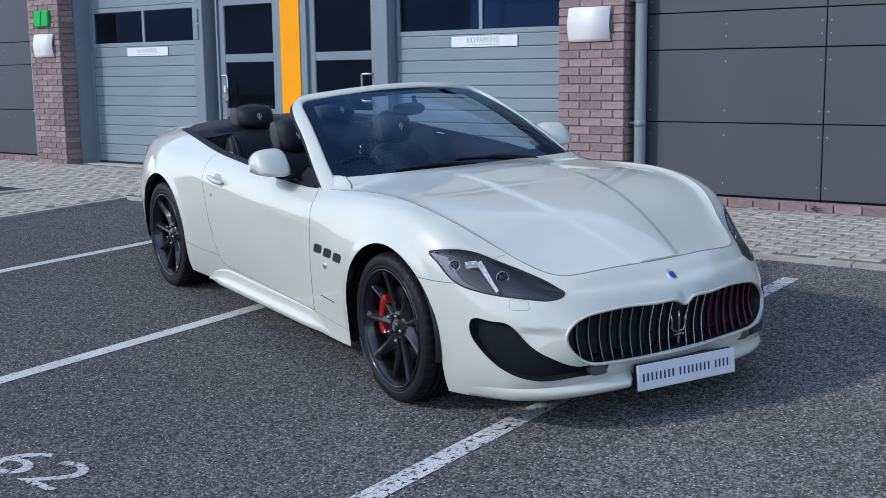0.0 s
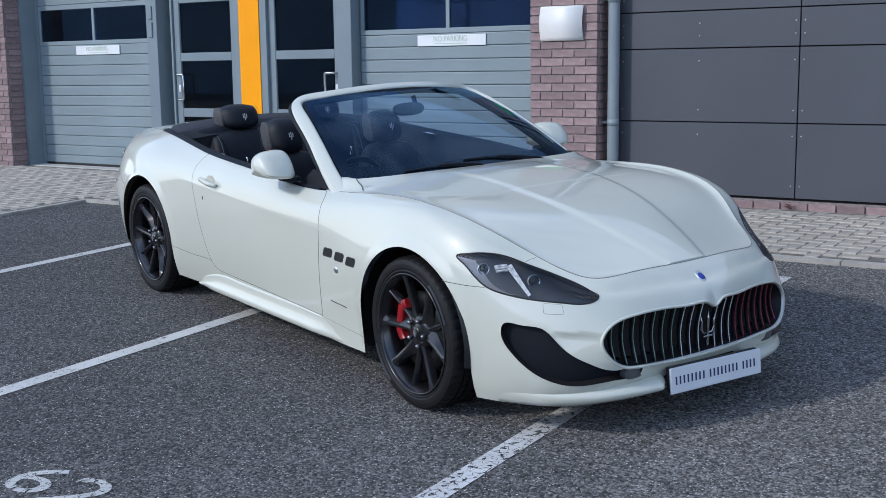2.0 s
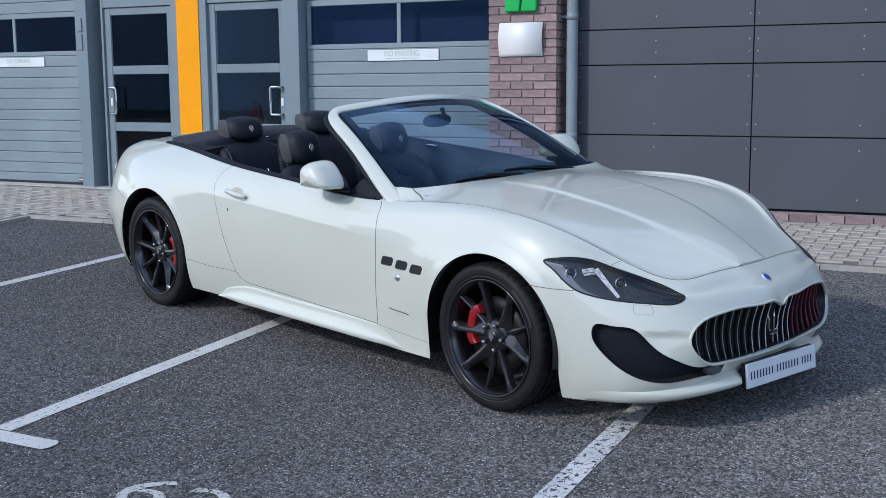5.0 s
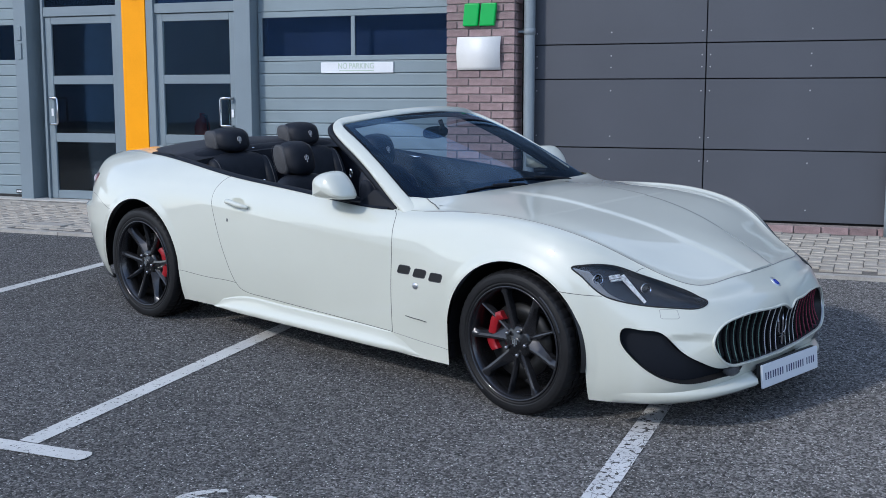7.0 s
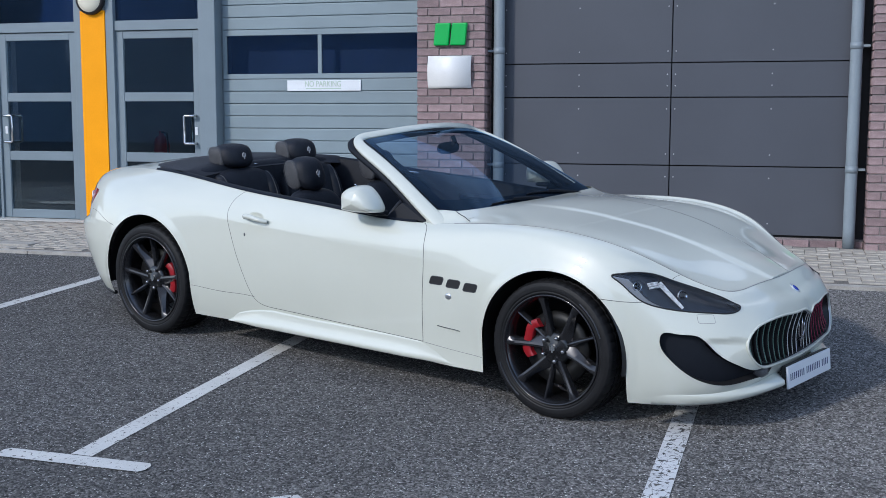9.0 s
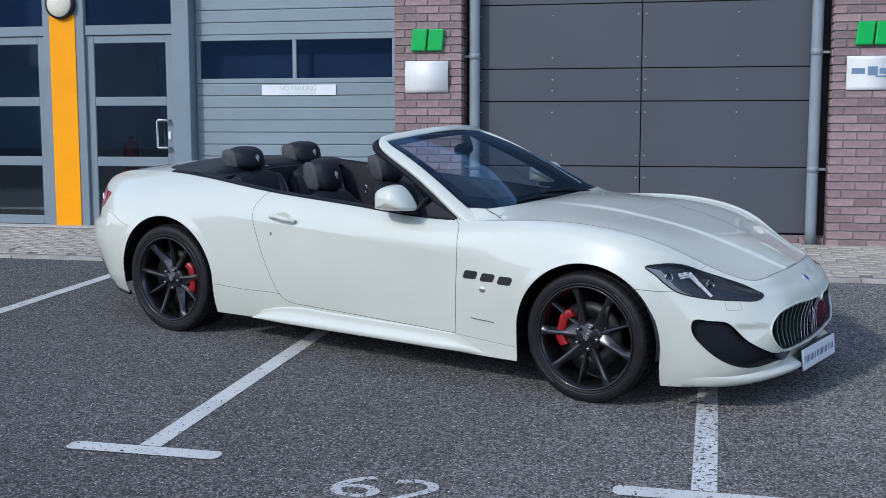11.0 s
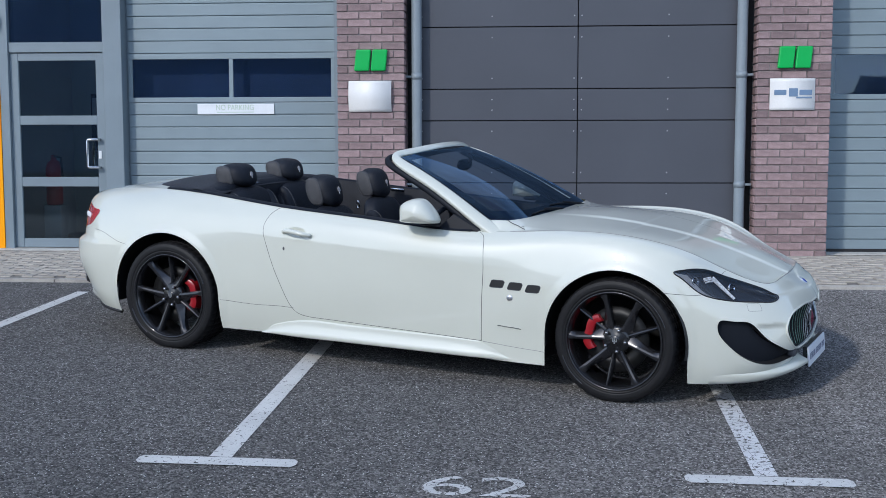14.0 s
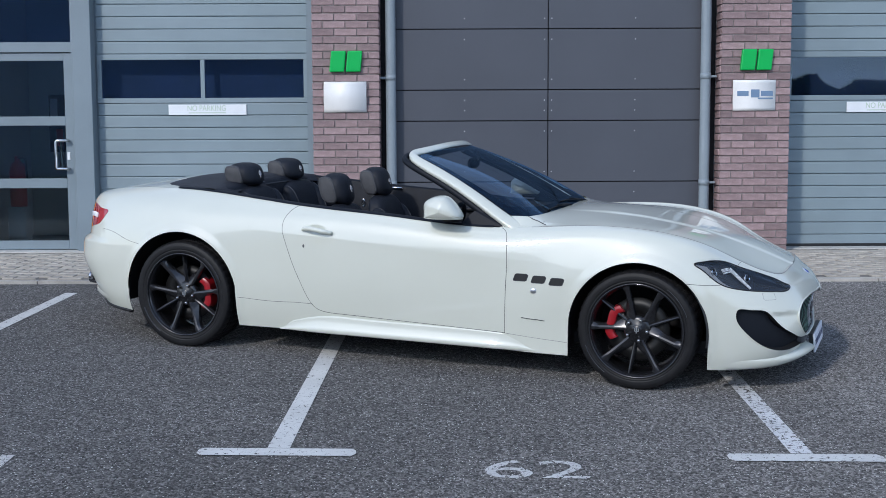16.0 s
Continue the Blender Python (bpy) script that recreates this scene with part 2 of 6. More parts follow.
def lathe(profile, steps=64, axis="y"):
    """Turns (radius, along) pairs round an axis."""
    verts, faces = [], []
    m = len(profile)
    for i in range(steps):
        a = 2 * math.pi * i / steps
        for r, h in profile:
            verts.append((r * math.cos(a), h, r * math.sin(a)) if axis == "y" else (r * math.cos(a), r * math.sin(a), h))
    for i in range(steps):
        j = (i + 1) % steps
        for k in range(m - 1):
            faces.append((i * m + k, i * m + k + 1, j * m + k + 1, j * m + k))
    return verts, faces


def spline(ts, ps, q):
    """A natural cubic spline through ps at ts, at the places q."""
    ts, ps, q = np.asarray(ts, float), np.asarray(ps, float), np.atleast_1d(np.asarray(q, float))
    n = len(ts)
    h = np.diff(ts)
    A = np.eye(n)
    rhs = np.zeros((n,) + ps.shape[1:])
    d = np.diff(ps, axis=0) / h.reshape((-1,) + (1,) * (ps.ndim - 1))
    for i in range(1, n - 1):
        A[i, i - 1], A[i, i], A[i, i + 1] = h[i - 1], 2 * (h[i - 1] + h[i]), h[i]
        rhs[i] = 6 * (d[i] - d[i - 1])
    k = np.linalg.solve(A, rhs.reshape(n, -1)).reshape(rhs.shape)
    i = np.clip(np.searchsorted(ts, q) - 1, 0, n - 2)
    sh = (-1,) + (1,) * (ps.ndim - 1)
    a, b, hh = ((ts[i + 1] - q) / h[i]).reshape(sh), ((q - ts[i]) / h[i]).reshape(sh), h[i].reshape(sh)
    return a * ps[i] + b * ps[i + 1] + ((a**3 - a) * k[i] + (b**3 - b) * k[i + 1]) * hh**2 / 6


def text_mesh(words, size, depth, material, name, m, parent=None, width=None):
    """Lettering with Blender's own font, as a mesh that stands at m."""
    cu = bpy.data.curves.new(name, "FONT")
    cu.body, cu.size, cu.extrude, cu.align_x, cu.align_y = words, size, depth, "CENTER", "CENTER"
    tmp = new(name, cu)
    bpy.context.view_layer.update()
    me = bpy.data.meshes.new_from_object(tmp.evaluated_get(bpy.context.evaluated_depsgraph_get()))
    bpy.data.objects.remove(tmp)
    if width:
        xs = [v.co.x for v in me.vertices]
        k = width / (max(xs) - min(xs))
        me.transform(Matrix.Diagonal((k, 1, 1, 1)))
    me.materials.clear()
    me.materials.append(material)
    ob = new(name, me)
    ob.parent = parent
    ob.matrix_local = m
    return ob


# ---------- ground ----------
def gz(x, y):
    """Height of the yard: level at the building, falling gently away from it."""
    s = 0.0457 + 0.0026 * (min(max(x, -14), 4) + 5.7)
    return -(8.9 - max(y, -12)) * s if y < 8.9 else 0.0


def sheet(name, xs, ys, dz, material, label="", kind="structure", parent=None, zfun=gz):
    verts = [(x, y, zfun(x, y) + dz) for x in xs for y in ys]
    m = len(ys)
    faces = [(i * m + j, (i + 1) * m + j, (i + 1) * m + j + 1, i * m + j + 1) for i in range(len(xs) - 1) for j in range(m - 1)]
    ob = obj(name, verts, faces, material, parent, smooth=True)
    return tagged(ob, label, kind=kind) if parent is None else ob


def steps(a, b, n):
    return [a + (b - a) * i / n for i in range(n + 1)]


xs = [-900, -200, -60] + steps(-30, 30, 60) + [60, 200, 900]
ys = [-900, -200, -60, -30] + steps(-12, 9, 42) + [30, 200, 900]
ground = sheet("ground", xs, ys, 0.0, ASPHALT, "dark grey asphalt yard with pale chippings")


def kerb_y(x):
    return 7.19 + 0.016 * (x + 10)


def stroke(points, width, name, material, parent, dz=0.004, round_ends=False):
    """A painted stripe that lies on the yard."""
    verts, faces = [], []
    pts = [Vector(p) for p in points]
    for i, p in enumerate(pts):
        t = (pts[min(i + 1, len(pts) - 1)] - pts[max(i - 1, 0)]).normalized()
        nrm = Vector((-t.y, t.x))
        f = 1.0
        if round_ends and i in (0, len(pts) - 1):
            f = 0.45
        for s in (-1, 1):
            q = p + nrm * s * width / 2 * f
            verts.append((q.x, q.y, gz(q.x, q.y) + dz))
    for i in range(len(pts) - 1):
        faces.append((2 * i, 2 * i + 1, 2 * i + 3, 2 * i + 2))
    return obj(name, verts, faces, material, parent)


def way(a, b, n=12):
    return [(a[0] + (b[0] - a[0]) * i / n, a[1] + (b[1] - a[1]) * i / n) for i in range(n + 1)]


def bay_line(x_near, x_far, y_far, material):
    line = tagged(empty("bay_marking"), "white painted parking bay line ending in a bar", "road marking", "bay lines")
    stroke(way((x_near, 2.66), (x_far, y_far), 20), 0.105, "long_stripe", material, line)
    bar = way((x_near - 0.345, 2.59), (x_near + 0.345, 2.60), 14)
    bar = [(bar[0][0] - 0.02, bar[0][1])] + bar + [(bar[-1][0] + 0.02, bar[-1][1])]
    stroke(bar, 0.105, "end_bar", LINE, line, 0.006, True)
    return line


bay_line(-7.85, -7.68, 6.76, LINE)
bay_line(-5.40, -5.30, 6.80, LINE)
bay_line(-2.95, -2.86, 6.86, LINE_WORN)
bay_line(-0.45, -0.40, 6.90, LINE)


# ---------- paved apron and kerb ----------
apron = sheet("pavement", [-40, -25] + steps(-16, 4, 40) + [20, 40], [7.06] + steps(7.25, 9.25, 8) + [9.6], 0.012, JOINT, "grey block-paved apron along the building",
              zfun=lambda x, y: gz(x, y) if y > 7.1 else gz(x, kerb_y(x)))
for v in apron.data.vertices:
    if v.co.y < 7.3:
        v.co.y = kerb_y(v.co.x) + (0.02 if v.co.y < 7.1 else 0.09)
        v.co.z = gz(v.co.x, v.co.y) + 0.012
sheet("pavement_side", [-40, -25, -16] + steps(-13, -9.98, 6), steps(0, 7.1, 10), 0.012, JOINT, "grey block-paved strip beside the bays")
kerb = empty("kerb", None, "flush pale concrete kerb between asphalt and pavers", "kerb", kind="structure")


def kerb_piece(ax, ay, bx, by, wide=0.075):
    t = Vector((bx - ax, by - ay)).normalized()
    nrm = Vector((-t.y, t.x)) * wide
    a, b = Vector((ax, ay)) + t * 0.004, Vector((bx, by)) - t * 0.004
    ring = [a, b, b + nrm, a + nrm]
    verts = [(p.x, p.y, gz(p.x, p.y) - 0.05) for p in ring] + [(p.x, p.y, gz(p.x, p.y) + 0.026) for p in ring]
    obj("kerbstone", verts, [(4, 5, 6, 7), (0, 1, 5, 4), (1, 2, 6, 5), (2, 3, 7, 6), (3, 0, 4, 7)], KERB, kerb)


for i in range(15):
    x = -9.95 + 0.915 * i
    kerb_piece(x, kerb_y(x), x + 0.915, kerb_y(x + 0.915))
for i in range(5):
    y = kerb_y(-9.95) + 0.075 - 0.915 * i
    kerb_piece(-9.95, y - 0.915, -9.95, y, 0.075)

# ---------- building ----------
WALL_Y, PANEL_Y, PIER_Y = 9.50, 9.26, 9.05
TOP = 3.6


def box_part(name, dims, material, parent=None, label="", bevel=0.0):
    return part(name, slab(*dims, bevel=bevel), material, parent, label)


wall = tagged(box_part("wall_north", (-40, 30, 9.30, 9.95, 3.58, 4.6), PANEL), "upper wall of the industrial unit", kind="structure")
tagged(box_part("wall_back", (-40, 30, 15.0, 15.2, -0.2, 4.4), INSIDE), "back wall inside the units", kind="structure")
tagged(box_part("floor", (-40, 30, 9.56, 15.0, -0.3, 0.02), INSIDE), "grey floor inside the units", kind="structure")
tagged(box_part("ceiling", (-40, 30, 9.72, 15.2, 4.3, 4.5), INSIDE), "ceiling of the units", kind="structure")

BRICK_MESH = {}


def brick_mesh(wide, deep, high):
    key = (round(wide, 3), round(deep, 3), round(high, 3))
    if key not in BRICK_MESH:
        me = bpy.data.meshes.new("brick")
        bm = slab(-wide / 2, wide / 2, 0, deep, -high / 2, high / 2, bevel=0.004)
        bm.to_mesh(me)
        bm.free()
        me.materials.append(BRICK)
        BRICK_MESH[key] = me
    return BRICK_MESH[key]


def brick(x, y, z, wide, parent, deep=0.03, high=0.064, turn=0.0):
    ob = new("brick", brick_mesh(wide, deep, high))
    ob.parent = parent
    ob.location = (x, y + random.uniform(-0.0015, 0.0015), z)
    ob.rotation_euler = (0, 0, turn)
    return ob


def pier(x0, x1, label):
    """A brick pier of stretcher-bonded courses, with its returns."""
    p = tagged(box_part("brick_pier", (x0 + 0.012, x1 - 0.012, PIER_Y + 0.0105, 9.3, -0.1, TOP), MORTAR), label, "brick pier", "brick piers")
    course, wide = 0.0762, x1 - x0
    unit = wide / 3
    for i in range(int(2.75 / course)):
        z = 0.03 + course * (i + 0.5) - 0.03
        if i % 2:
            for k in range(3):
                brick(x0 + unit * (k + 0.5), PIER_Y, z, unit - 0.011, p)
        else:
            brick(x0 + unit * 0.25, PIER_Y, z, unit * 0.5 - 0.011, p)
            for k in range(2):
                brick(x0 + unit * (k + 1), PIER_Y, z, unit - 0.011, p)
            brick(x1 - unit * 0.25, PIER_Y, z, unit * 0.5 - 0.011, p)
        for sx, turn in ((x1, math.pi / 2), (x0, -math.pi / 2)):
            brick(sx, PIER_Y + 0.135 + (0.02 if i % 2 else -0.01), z, 0.205 if i % 2 else 0.195, p, turn=turn)
    return p


PIERS = [(-14.335, -13.655), (-5.928, -5.242), (-1.795, -1.085)]
for a, b in PIERS:
    pier(a, b, "purple-brown brick pier with grey mortar joints")


def cladding(x0, x1, joint):
    """Anthracite boards on a dark back wall, with open joints and rivets, over a brick plinth."""
    c = tagged(box_part("cladding_wall", (x0, x1, PANEL_Y + 0.03, 9.7, -0.1, TOP), DARK), "anthracite cladding board wall with riveted joints", "wall cladding", "cladding walls")
    rows = [0.105, 0.731, 1.360, 1.677, 2.296, 2.92, 3.55]
    rivets = bmesh.new()
    xs_ = [x0 + 0.115, joint, x1 - 0.115]
    for xa, xb in zip(xs_, xs_[1:]):
        for za, zb in zip(rows, rows[1:]):
            part("panel", slab(xa + 0.005, xb - 0.005, PANEL_Y, PANEL_Y + 0.012, za + 0.005, zb - 0.005, bevel=0.0015), PANEL, c)
            for rx in (xa + 0.037, xa + 0.745 if xa < joint - 0.1 else xa + 0.895, xb - 0.037):
                for rz in (za + 0.106, zb - 0.106):
                    bmesh.ops.create_icosphere(rivets, subdivisions=1, radius=0.0075, matrix=Matrix.Translation((rx, PANEL_Y, rz)) @ Matrix.Diagonal((1, 0.5, 1, 1)))
    part("rivet_heads", rivets, STEEL_DOT, c)
    part("plinth", slab(x0, x1, PANEL_Y + 0.0, 9.6, -0.1, 0.088), MORTAR, c)
    n = round((x1 - x0) / 0.228)
    w = (x1 - x0) / n
    for i in range(n):
        brick(x0 + w * (i + 0.5), PANEL_Y - 0.022, 0.030, w - 0.010, c, deep=0.03, high=0.085)
    return c


cladding(-5.242, -1.795, -3.522)
cladding(-18.4, -14.335, -16.2)


def downpipe(x, joints):
    d = empty("downpipe", None, "blue-grey square-jointed rainwater downpipe", "downpipe", "downpipes")
    obj("pipe", *tube([(x, 9.16, z) for z in steps(0.02, TOP, 20)], 0.052, 20), PIPE, d, smooth=True)
    for z in joints:
        obj("collar", *tube([(x, 9.16, z - 0.03), (x, 9.16, z + 0.03)], 0.0545, 20), PIPE, d, smooth=True)
        part("bracket", slab(*((x - 0.115, x - 0.03) if x < -3 else (x + 0.03, x + 0.115)), 9.15, 9.26, z - 0.011, z + 0.011, bevel=0.003), PIPE, d)
    return d


downpipe(-5.135, (0.72, 1.80))
downpipe(-1.925, (0.72, 1.80, 3.0))
downpipe(-14.41, (0.72, 1.80))


def shutter(x0, x1, label, sign_x):
    """A sectional door of ribbed slats with a glazed strip."""
    s = empty("shutter_door", None, label, "garage door", "sectional doors")
    y = WALL_Y
    step = 0.1285
    slats = [0.0245 + step * i for i in range(12)]
    zs = [z for z in slats if z < 1.5]
    for z in zs:
        part("slat", slab(x0, x1, y, y + 0.04, z + 0.002, z + step - 0.004, bevel=0.007, seg=2), SHUTTER, s)
    part("joint_backing", slab(x0, x1, y + 0.016, y + 0.030, 0.04, 1.55), SHUTTER, s)
    part("joint_backing", slab(x0, x1, y + 0.016, y + 0.030, 2.08, 3.3), SHUTTER, s)
    z0 = zs[-1] + step
    part("rail", slab(x0, x1, y - 0.004, y + 0.04, z0, 1.618, bevel=0.004), SHUTTER, s)
    part("rail", slab(x0, x1, y - 0.004, y + 0.04, 2.015, 2.075, bevel=0.004), SHUTTER, s)
    mid = (x0 + x1) / 2
    for xa, xb in ((x0, x0 + 0.045), (mid - 0.022, mid + 0.022), (x1 - 0.045, x1)):
        part("stile", slab(xa, xb, y - 0.002, y + 0.038, 1.616, 2.017, bevel=0.003), SHUTTER, s)
    for xa, xb in ((x0 + 0.045, mid - 0.022), (mid + 0.022, x1 - 0.045)):
        pane = part("pane", slab(xa, xb, y + 0.012, y + 0.018, 1.616, 2.017), WINDOW, s)
        pane.visible_shadow = False
    for i in range(10):
        z = 2.077 + step * i
        part("slat", slab(x0, x1, y, y + 0.04, z + 0.002, z + step - 0.004, bevel=0.007, seg=2), SHUTTER, s)
    part("rubber_seal", slab(x0, x1, y - 0.008, y + 0.04, 0.012, 0.055), BLACK, s)
    # sheet added close behind the panes; its dark colour stands for the unlit room
    part("dim_sheet", slab(x0 - 0.04, x1 + 0.04, y + 0.20, y + 0.22, 0.02, 3.5), DIM_INSIDE, s)
    sign = tagged(box_part("door_sign", (sign_x, sign_x + 0.817, y - 0.014, y - 0.004, 1.440, 1.549), WHITE, bevel=0.001), "white no-parking sign with pale green lettering", "sign", "no parking signs")
    text_mesh("NO PARKING", 0.082, 0.0008, SIGN_TEXT, "lettering", Matrix.Translation((sign_x + 0.40, y - 0.016, 1.508)) @ pose(0, 0, 0, 90), sign, 0.40)
    part("small_print", slab(sign_x + 0.21, sign_x + 0.60, y - 0.0155, y - 0.0142, 1.458, 1.466), SIGN_TEXT, sign)
    return s


shutter(-13.55, -11.40, "blue-grey sectional garage door with a glazed strip", -12.81)
shutter(-8.225, -6.02, "blue-grey sectional garage door with a glazed strip", -7.485)
shutter(-0.985, 1.25, "blue-grey sectional garage door with a glazed strip", -0.357)

fronts = empty("door_frame", None, "blue-grey metal posts and reveals between doors and piers", "door frame", kind="structure")
POSTS = [(-11.350, -11.172, 9.36), (-8.440, -8.245, 9.36)]
for xa, xb, y in POSTS:
    box_part("post", (xa, xb, y, 9.72, 0.0, TOP), FRAME, fronts, bevel=0.004)
for xa, xb in ((-13.66, -13.60), (-5.98, -5.922), (-1.10, -1.03)):
    box_part("reveal", (xa, xb, 9.28, 9.72, 0.0, TOP), FRAME, fronts)
for xa, xb in ((-13.60, -13.545), (-6.03, -5.98), (-1.03, -0.98), (-11.41, -11.345)):
    box_part("guide_rail", (xa, xb, 9.49, 9.7, 0.0, TOP), FRAME, fronts)
box_part("threshold", (-13.6, -5.95, 9.27, 9.62, -0.05, 0.024), SILL, fronts, "pale worn threshold strip")
box_part("threshold", (-1.1, 4.0, 9.27, 9.62, -0.05, 0.024), SILL, fronts, "pale worn threshold strip")
box_part("reveal", (-11.172, -11.03, 9.60, 9.72, 0.0, TOP), FRAME, fronts)
box_part("reveal", (-8.245, -8.225, 9.52, 9.72, 0.0, TOP), FRAME, fronts)
box_part("jamb", (-11.03, -11.002, 9.445, 9.6, 0.0, TOP), FRAME, fronts)
part("post_plate", slab(-11.30, -11.24, 9.345, 9.362, 1.62, 1.80, bevel=0.004), FRAME, fronts)
part("post_plate", slab(-11.30, -11.24, 9.345, 9.362, 1.83, 1.99, bevel=0.004), FRAME, fronts)


def glazed_door(x0, x1, hinge):
    """A three-pane metal entrance door with a bow handle."""
    d = empty("entrance_door", None, "blue-grey metal entrance door with three glass panes", "door", "entrance doors")
    y = WALL_Y - 0.03
    side, bars = 0.092, [(0.03, 0.125), (0.68, 0.782), (1.335, 1.432), (2.008, 2.09)]
    part("stile", slab(x0, x0 + side, y, y + 0.05, 0.03, 2.09, bevel=0.004), FRAME, d)
    part("stile", slab(x1 - side, x1, y, y + 0.05, 0.03, 2.09, bevel=0.004), FRAME, d)
    for za, zb in bars:
        part("rail", slab(x0 + side, x1 - side, y + 0.002, y + 0.048, za, zb, bevel=0.004), FRAME, d)
    for (_, za), (zb, _) in zip(bars, bars[1:]):
        pane = part("pane", slab(x0 + side, x1 - side, y + 0.022, y + 0.028, za, zb), DOOR_GLASS, d)
        pane.visible_shadow = False
    hx = x1 - 0.065 if hinge < 0 else x0 + 0.065
    s = hinge * 0.115
    loop = [(hx, y, 0.885), (hx, y - 0.05, 0.885), (hx + s * 0.15, y - 0.062, 0.885), (hx + s * 0.9, y - 0.062, 0.885), (hx + s, y - 0.062, 0.90), (hx + s, y - 0.062, 1.03),
            (hx + s, y - 0.062, 1.165), (hx + s * 0.9, y - 0.062, 1.18), (hx + s * 0.15, y - 0.062, 1.18), (hx, y - 0.05, 1.18), (hx, y, 1.18)]
    obj("bow_handle", *tube(loop, 0.014, 10), CHROME, d, "polished steel bow handle", True)
    part("lock", slab(hx - 0.016, hx + 0.016, y - 0.008, y + 0.002, 0.975, 1.06, bevel=0.003), WHITE, d, "pale lock plate")
    # back of the handle on the inner face
    obj("inner_handle", *tube([(px, 2 * y + 0.05 - py, pz) for px, py, pz in loop], 0.014, 10), CHROME, d, smooth=True)
    return d


glazed_door(-9.50, -8.475, -1)
glazed_door(-11.0, -9.99, 1)
for xa, xb in ((-9.99, -9.905), (-9.595, -9.50), (-8.475, -8.44)):
    box_part("mullion", (xa, xb, 9.43, 9.6, 0.0, TOP), FRAME, fronts, bevel=0.003)
for xa, xb in ((-11.0, -9.99), (-9.50, -8.475)):
    box_part("transom", (xa, xb, 9.45, 9.55, 2.095, 2.20), FRAME, fronts, bevel=0.003)
    pane = box_part("fanlight", (xa, xb, 9.485, 9.491, 2.20, TOP), WINDOW, fronts)
    pane.visible_shadow = False
tagged(box_part("orange_panel", (-9.903, -9.597, 9.42, 9.6, 0.0, 2.31), ORANGE, bevel=0.002), "bright orange painted panel between the doors", "wall panel")
box_part("panel_above", (-9.903, -9.597, 9.43, 9.6, 2.31, TOP), FRAME, fronts)

lamp = empty("bulkhead_lamp", None, "round cream bulkhead lamp with black rim", "wall lamp")
v, f = lathe([(0.0, -0.085), (0.07, -0.082), (0.125, -0.066), (0.145, -0.045)], 40)
obj("diffuser", [(x - 9.75, y + 9.42, z + 2.435) for x, y, z in v], f, mat("cream diffuser", (0.72, 0.68, 0.55), 0.35, var=0.03), lamp, smooth=True)
v, f = lathe([(0.143, -0.05), (0.165, -0.05), (0.17, -0.03), (0.17, 0.0)], 40)
obj("rim", [(x - 9.75, y + 9.42, z + 2.435) for x, y, z in v], f, BLACK, lamp, smooth=True)

# signs on the piers
def pier_sign(x0, glyphs):
    """A pair of solid green markers and a bowed metal plate on a pier."""
    g = empty("unit_marker", None, "raised bright green unit marker on brick", "sign", "unit markers")
    for gx in glyphs:
        bm = slab(-0.075, 0.075, -0.045, 0.0, -0.105, 0.105, bevel=0.012, seg=2)
        ob = part("bar", bm, GREEN, g)
        ob.location = (x0 + gx, PIER_Y, 1.957)
        ob.data.transform(Matrix(((1, 0, 0.10, 0), (0, 1, 0, 0), (0, 0, 1, 0), (0, 0, 0, 1))))
    return g


def name_plate(x0, bowed):
    n = 10
    verts, faces = [], []
    for i in range(n + 1):
        u = i / n
        y = PIER_Y - 0.012 - (0.03 * math.sin(math.pi * u) if bowed else 0.0)
        verts += [(x0, y, 1.448 + 0.308 * u), (x0 + 0.43, y, 1.448 + 0.308 * u), (x0, y + 0.008, 1.448 + 0.308 * u), (x0 + 0.43, y + 0.008, 1.448 + 0.308 * u)]
    for i in range(n):
        a = 4 * i
        faces += [(a, a + 1, a + 5, a + 4), (a + 3, a + 2, a + 6, a + 7), (a + 2, a, a + 4, a + 6), (a + 1, a + 3, a + 7, a + 5)]
    faces += [(2, 3, 1, 0), (4 * n, 4 * n + 1, 4 * n + 3, 4 * n + 2)]
    return tagged(obj("name_plate", verts, faces, PLATE, smooth=True), "blank bowed silver metal name plate" if bowed else "flat silver plate with grey-blue company mark", "sign", "name plates")


pier_sign(-5.928, (0.265, 0.430))
pier_sign(-14.335, (0.265, 0.430))
pier_sign(-1.815, (0.290, 0.455))
name_plate(-5.807, True)
name_plate(-14.205, True)
plate = name_plate(-1.672, False)
MARK = mat("blue-grey mark", (0.16, 0.24, 0.36), 0.5, var=0.05)
for xa, xb, za, zb in ((-1.63, -1.515, 1.595, 1.645), (-1.49, -1.405, 1.580, 1.660), (-1.39, -1.27, 1.595, 1.645), (-1.42, -1.27, 1.562, 1.578)):
    part("mark", slab(xa, xb, PIER_Y - 0.0145, PIER_Y - 0.0122, za, zb), MARK, plate)


# ---------- the car ----------
PAINT = mat("pearl white paint", (0.590, 0.602, 0.525), 0.38, var=0.012, scale=3, fine=400, coat=1.0, spec=0.3)
PAINT.node_tree.nodes["Principled BSDF"].inputs["Coat IOR"].default_value = 1.7
FINE_SEAM = mat("fine panel gap", (0.24, 0.24, 0.23), 0.6, var=0)
SEAM = mat("panel gap", (0.07, 0.07, 0.07), 0.7, var=0)
RUBBER = mat("tyre rubber", (0.009, 0.009, 0.010), 0.55, spec=0.28, var=0.2, scale=20, fine=200, bump=0.1)
RIM = mat("dark metallic barrel", (0.070, 0.070, 0.076), 0.26, 0.9, var=0.10, scale=12, coat=0.3)
SPOKE = mat("gloss black spoke", (0.040, 0.040, 0.044), 0.22, 0.6, var=0.05, coat=0.25)
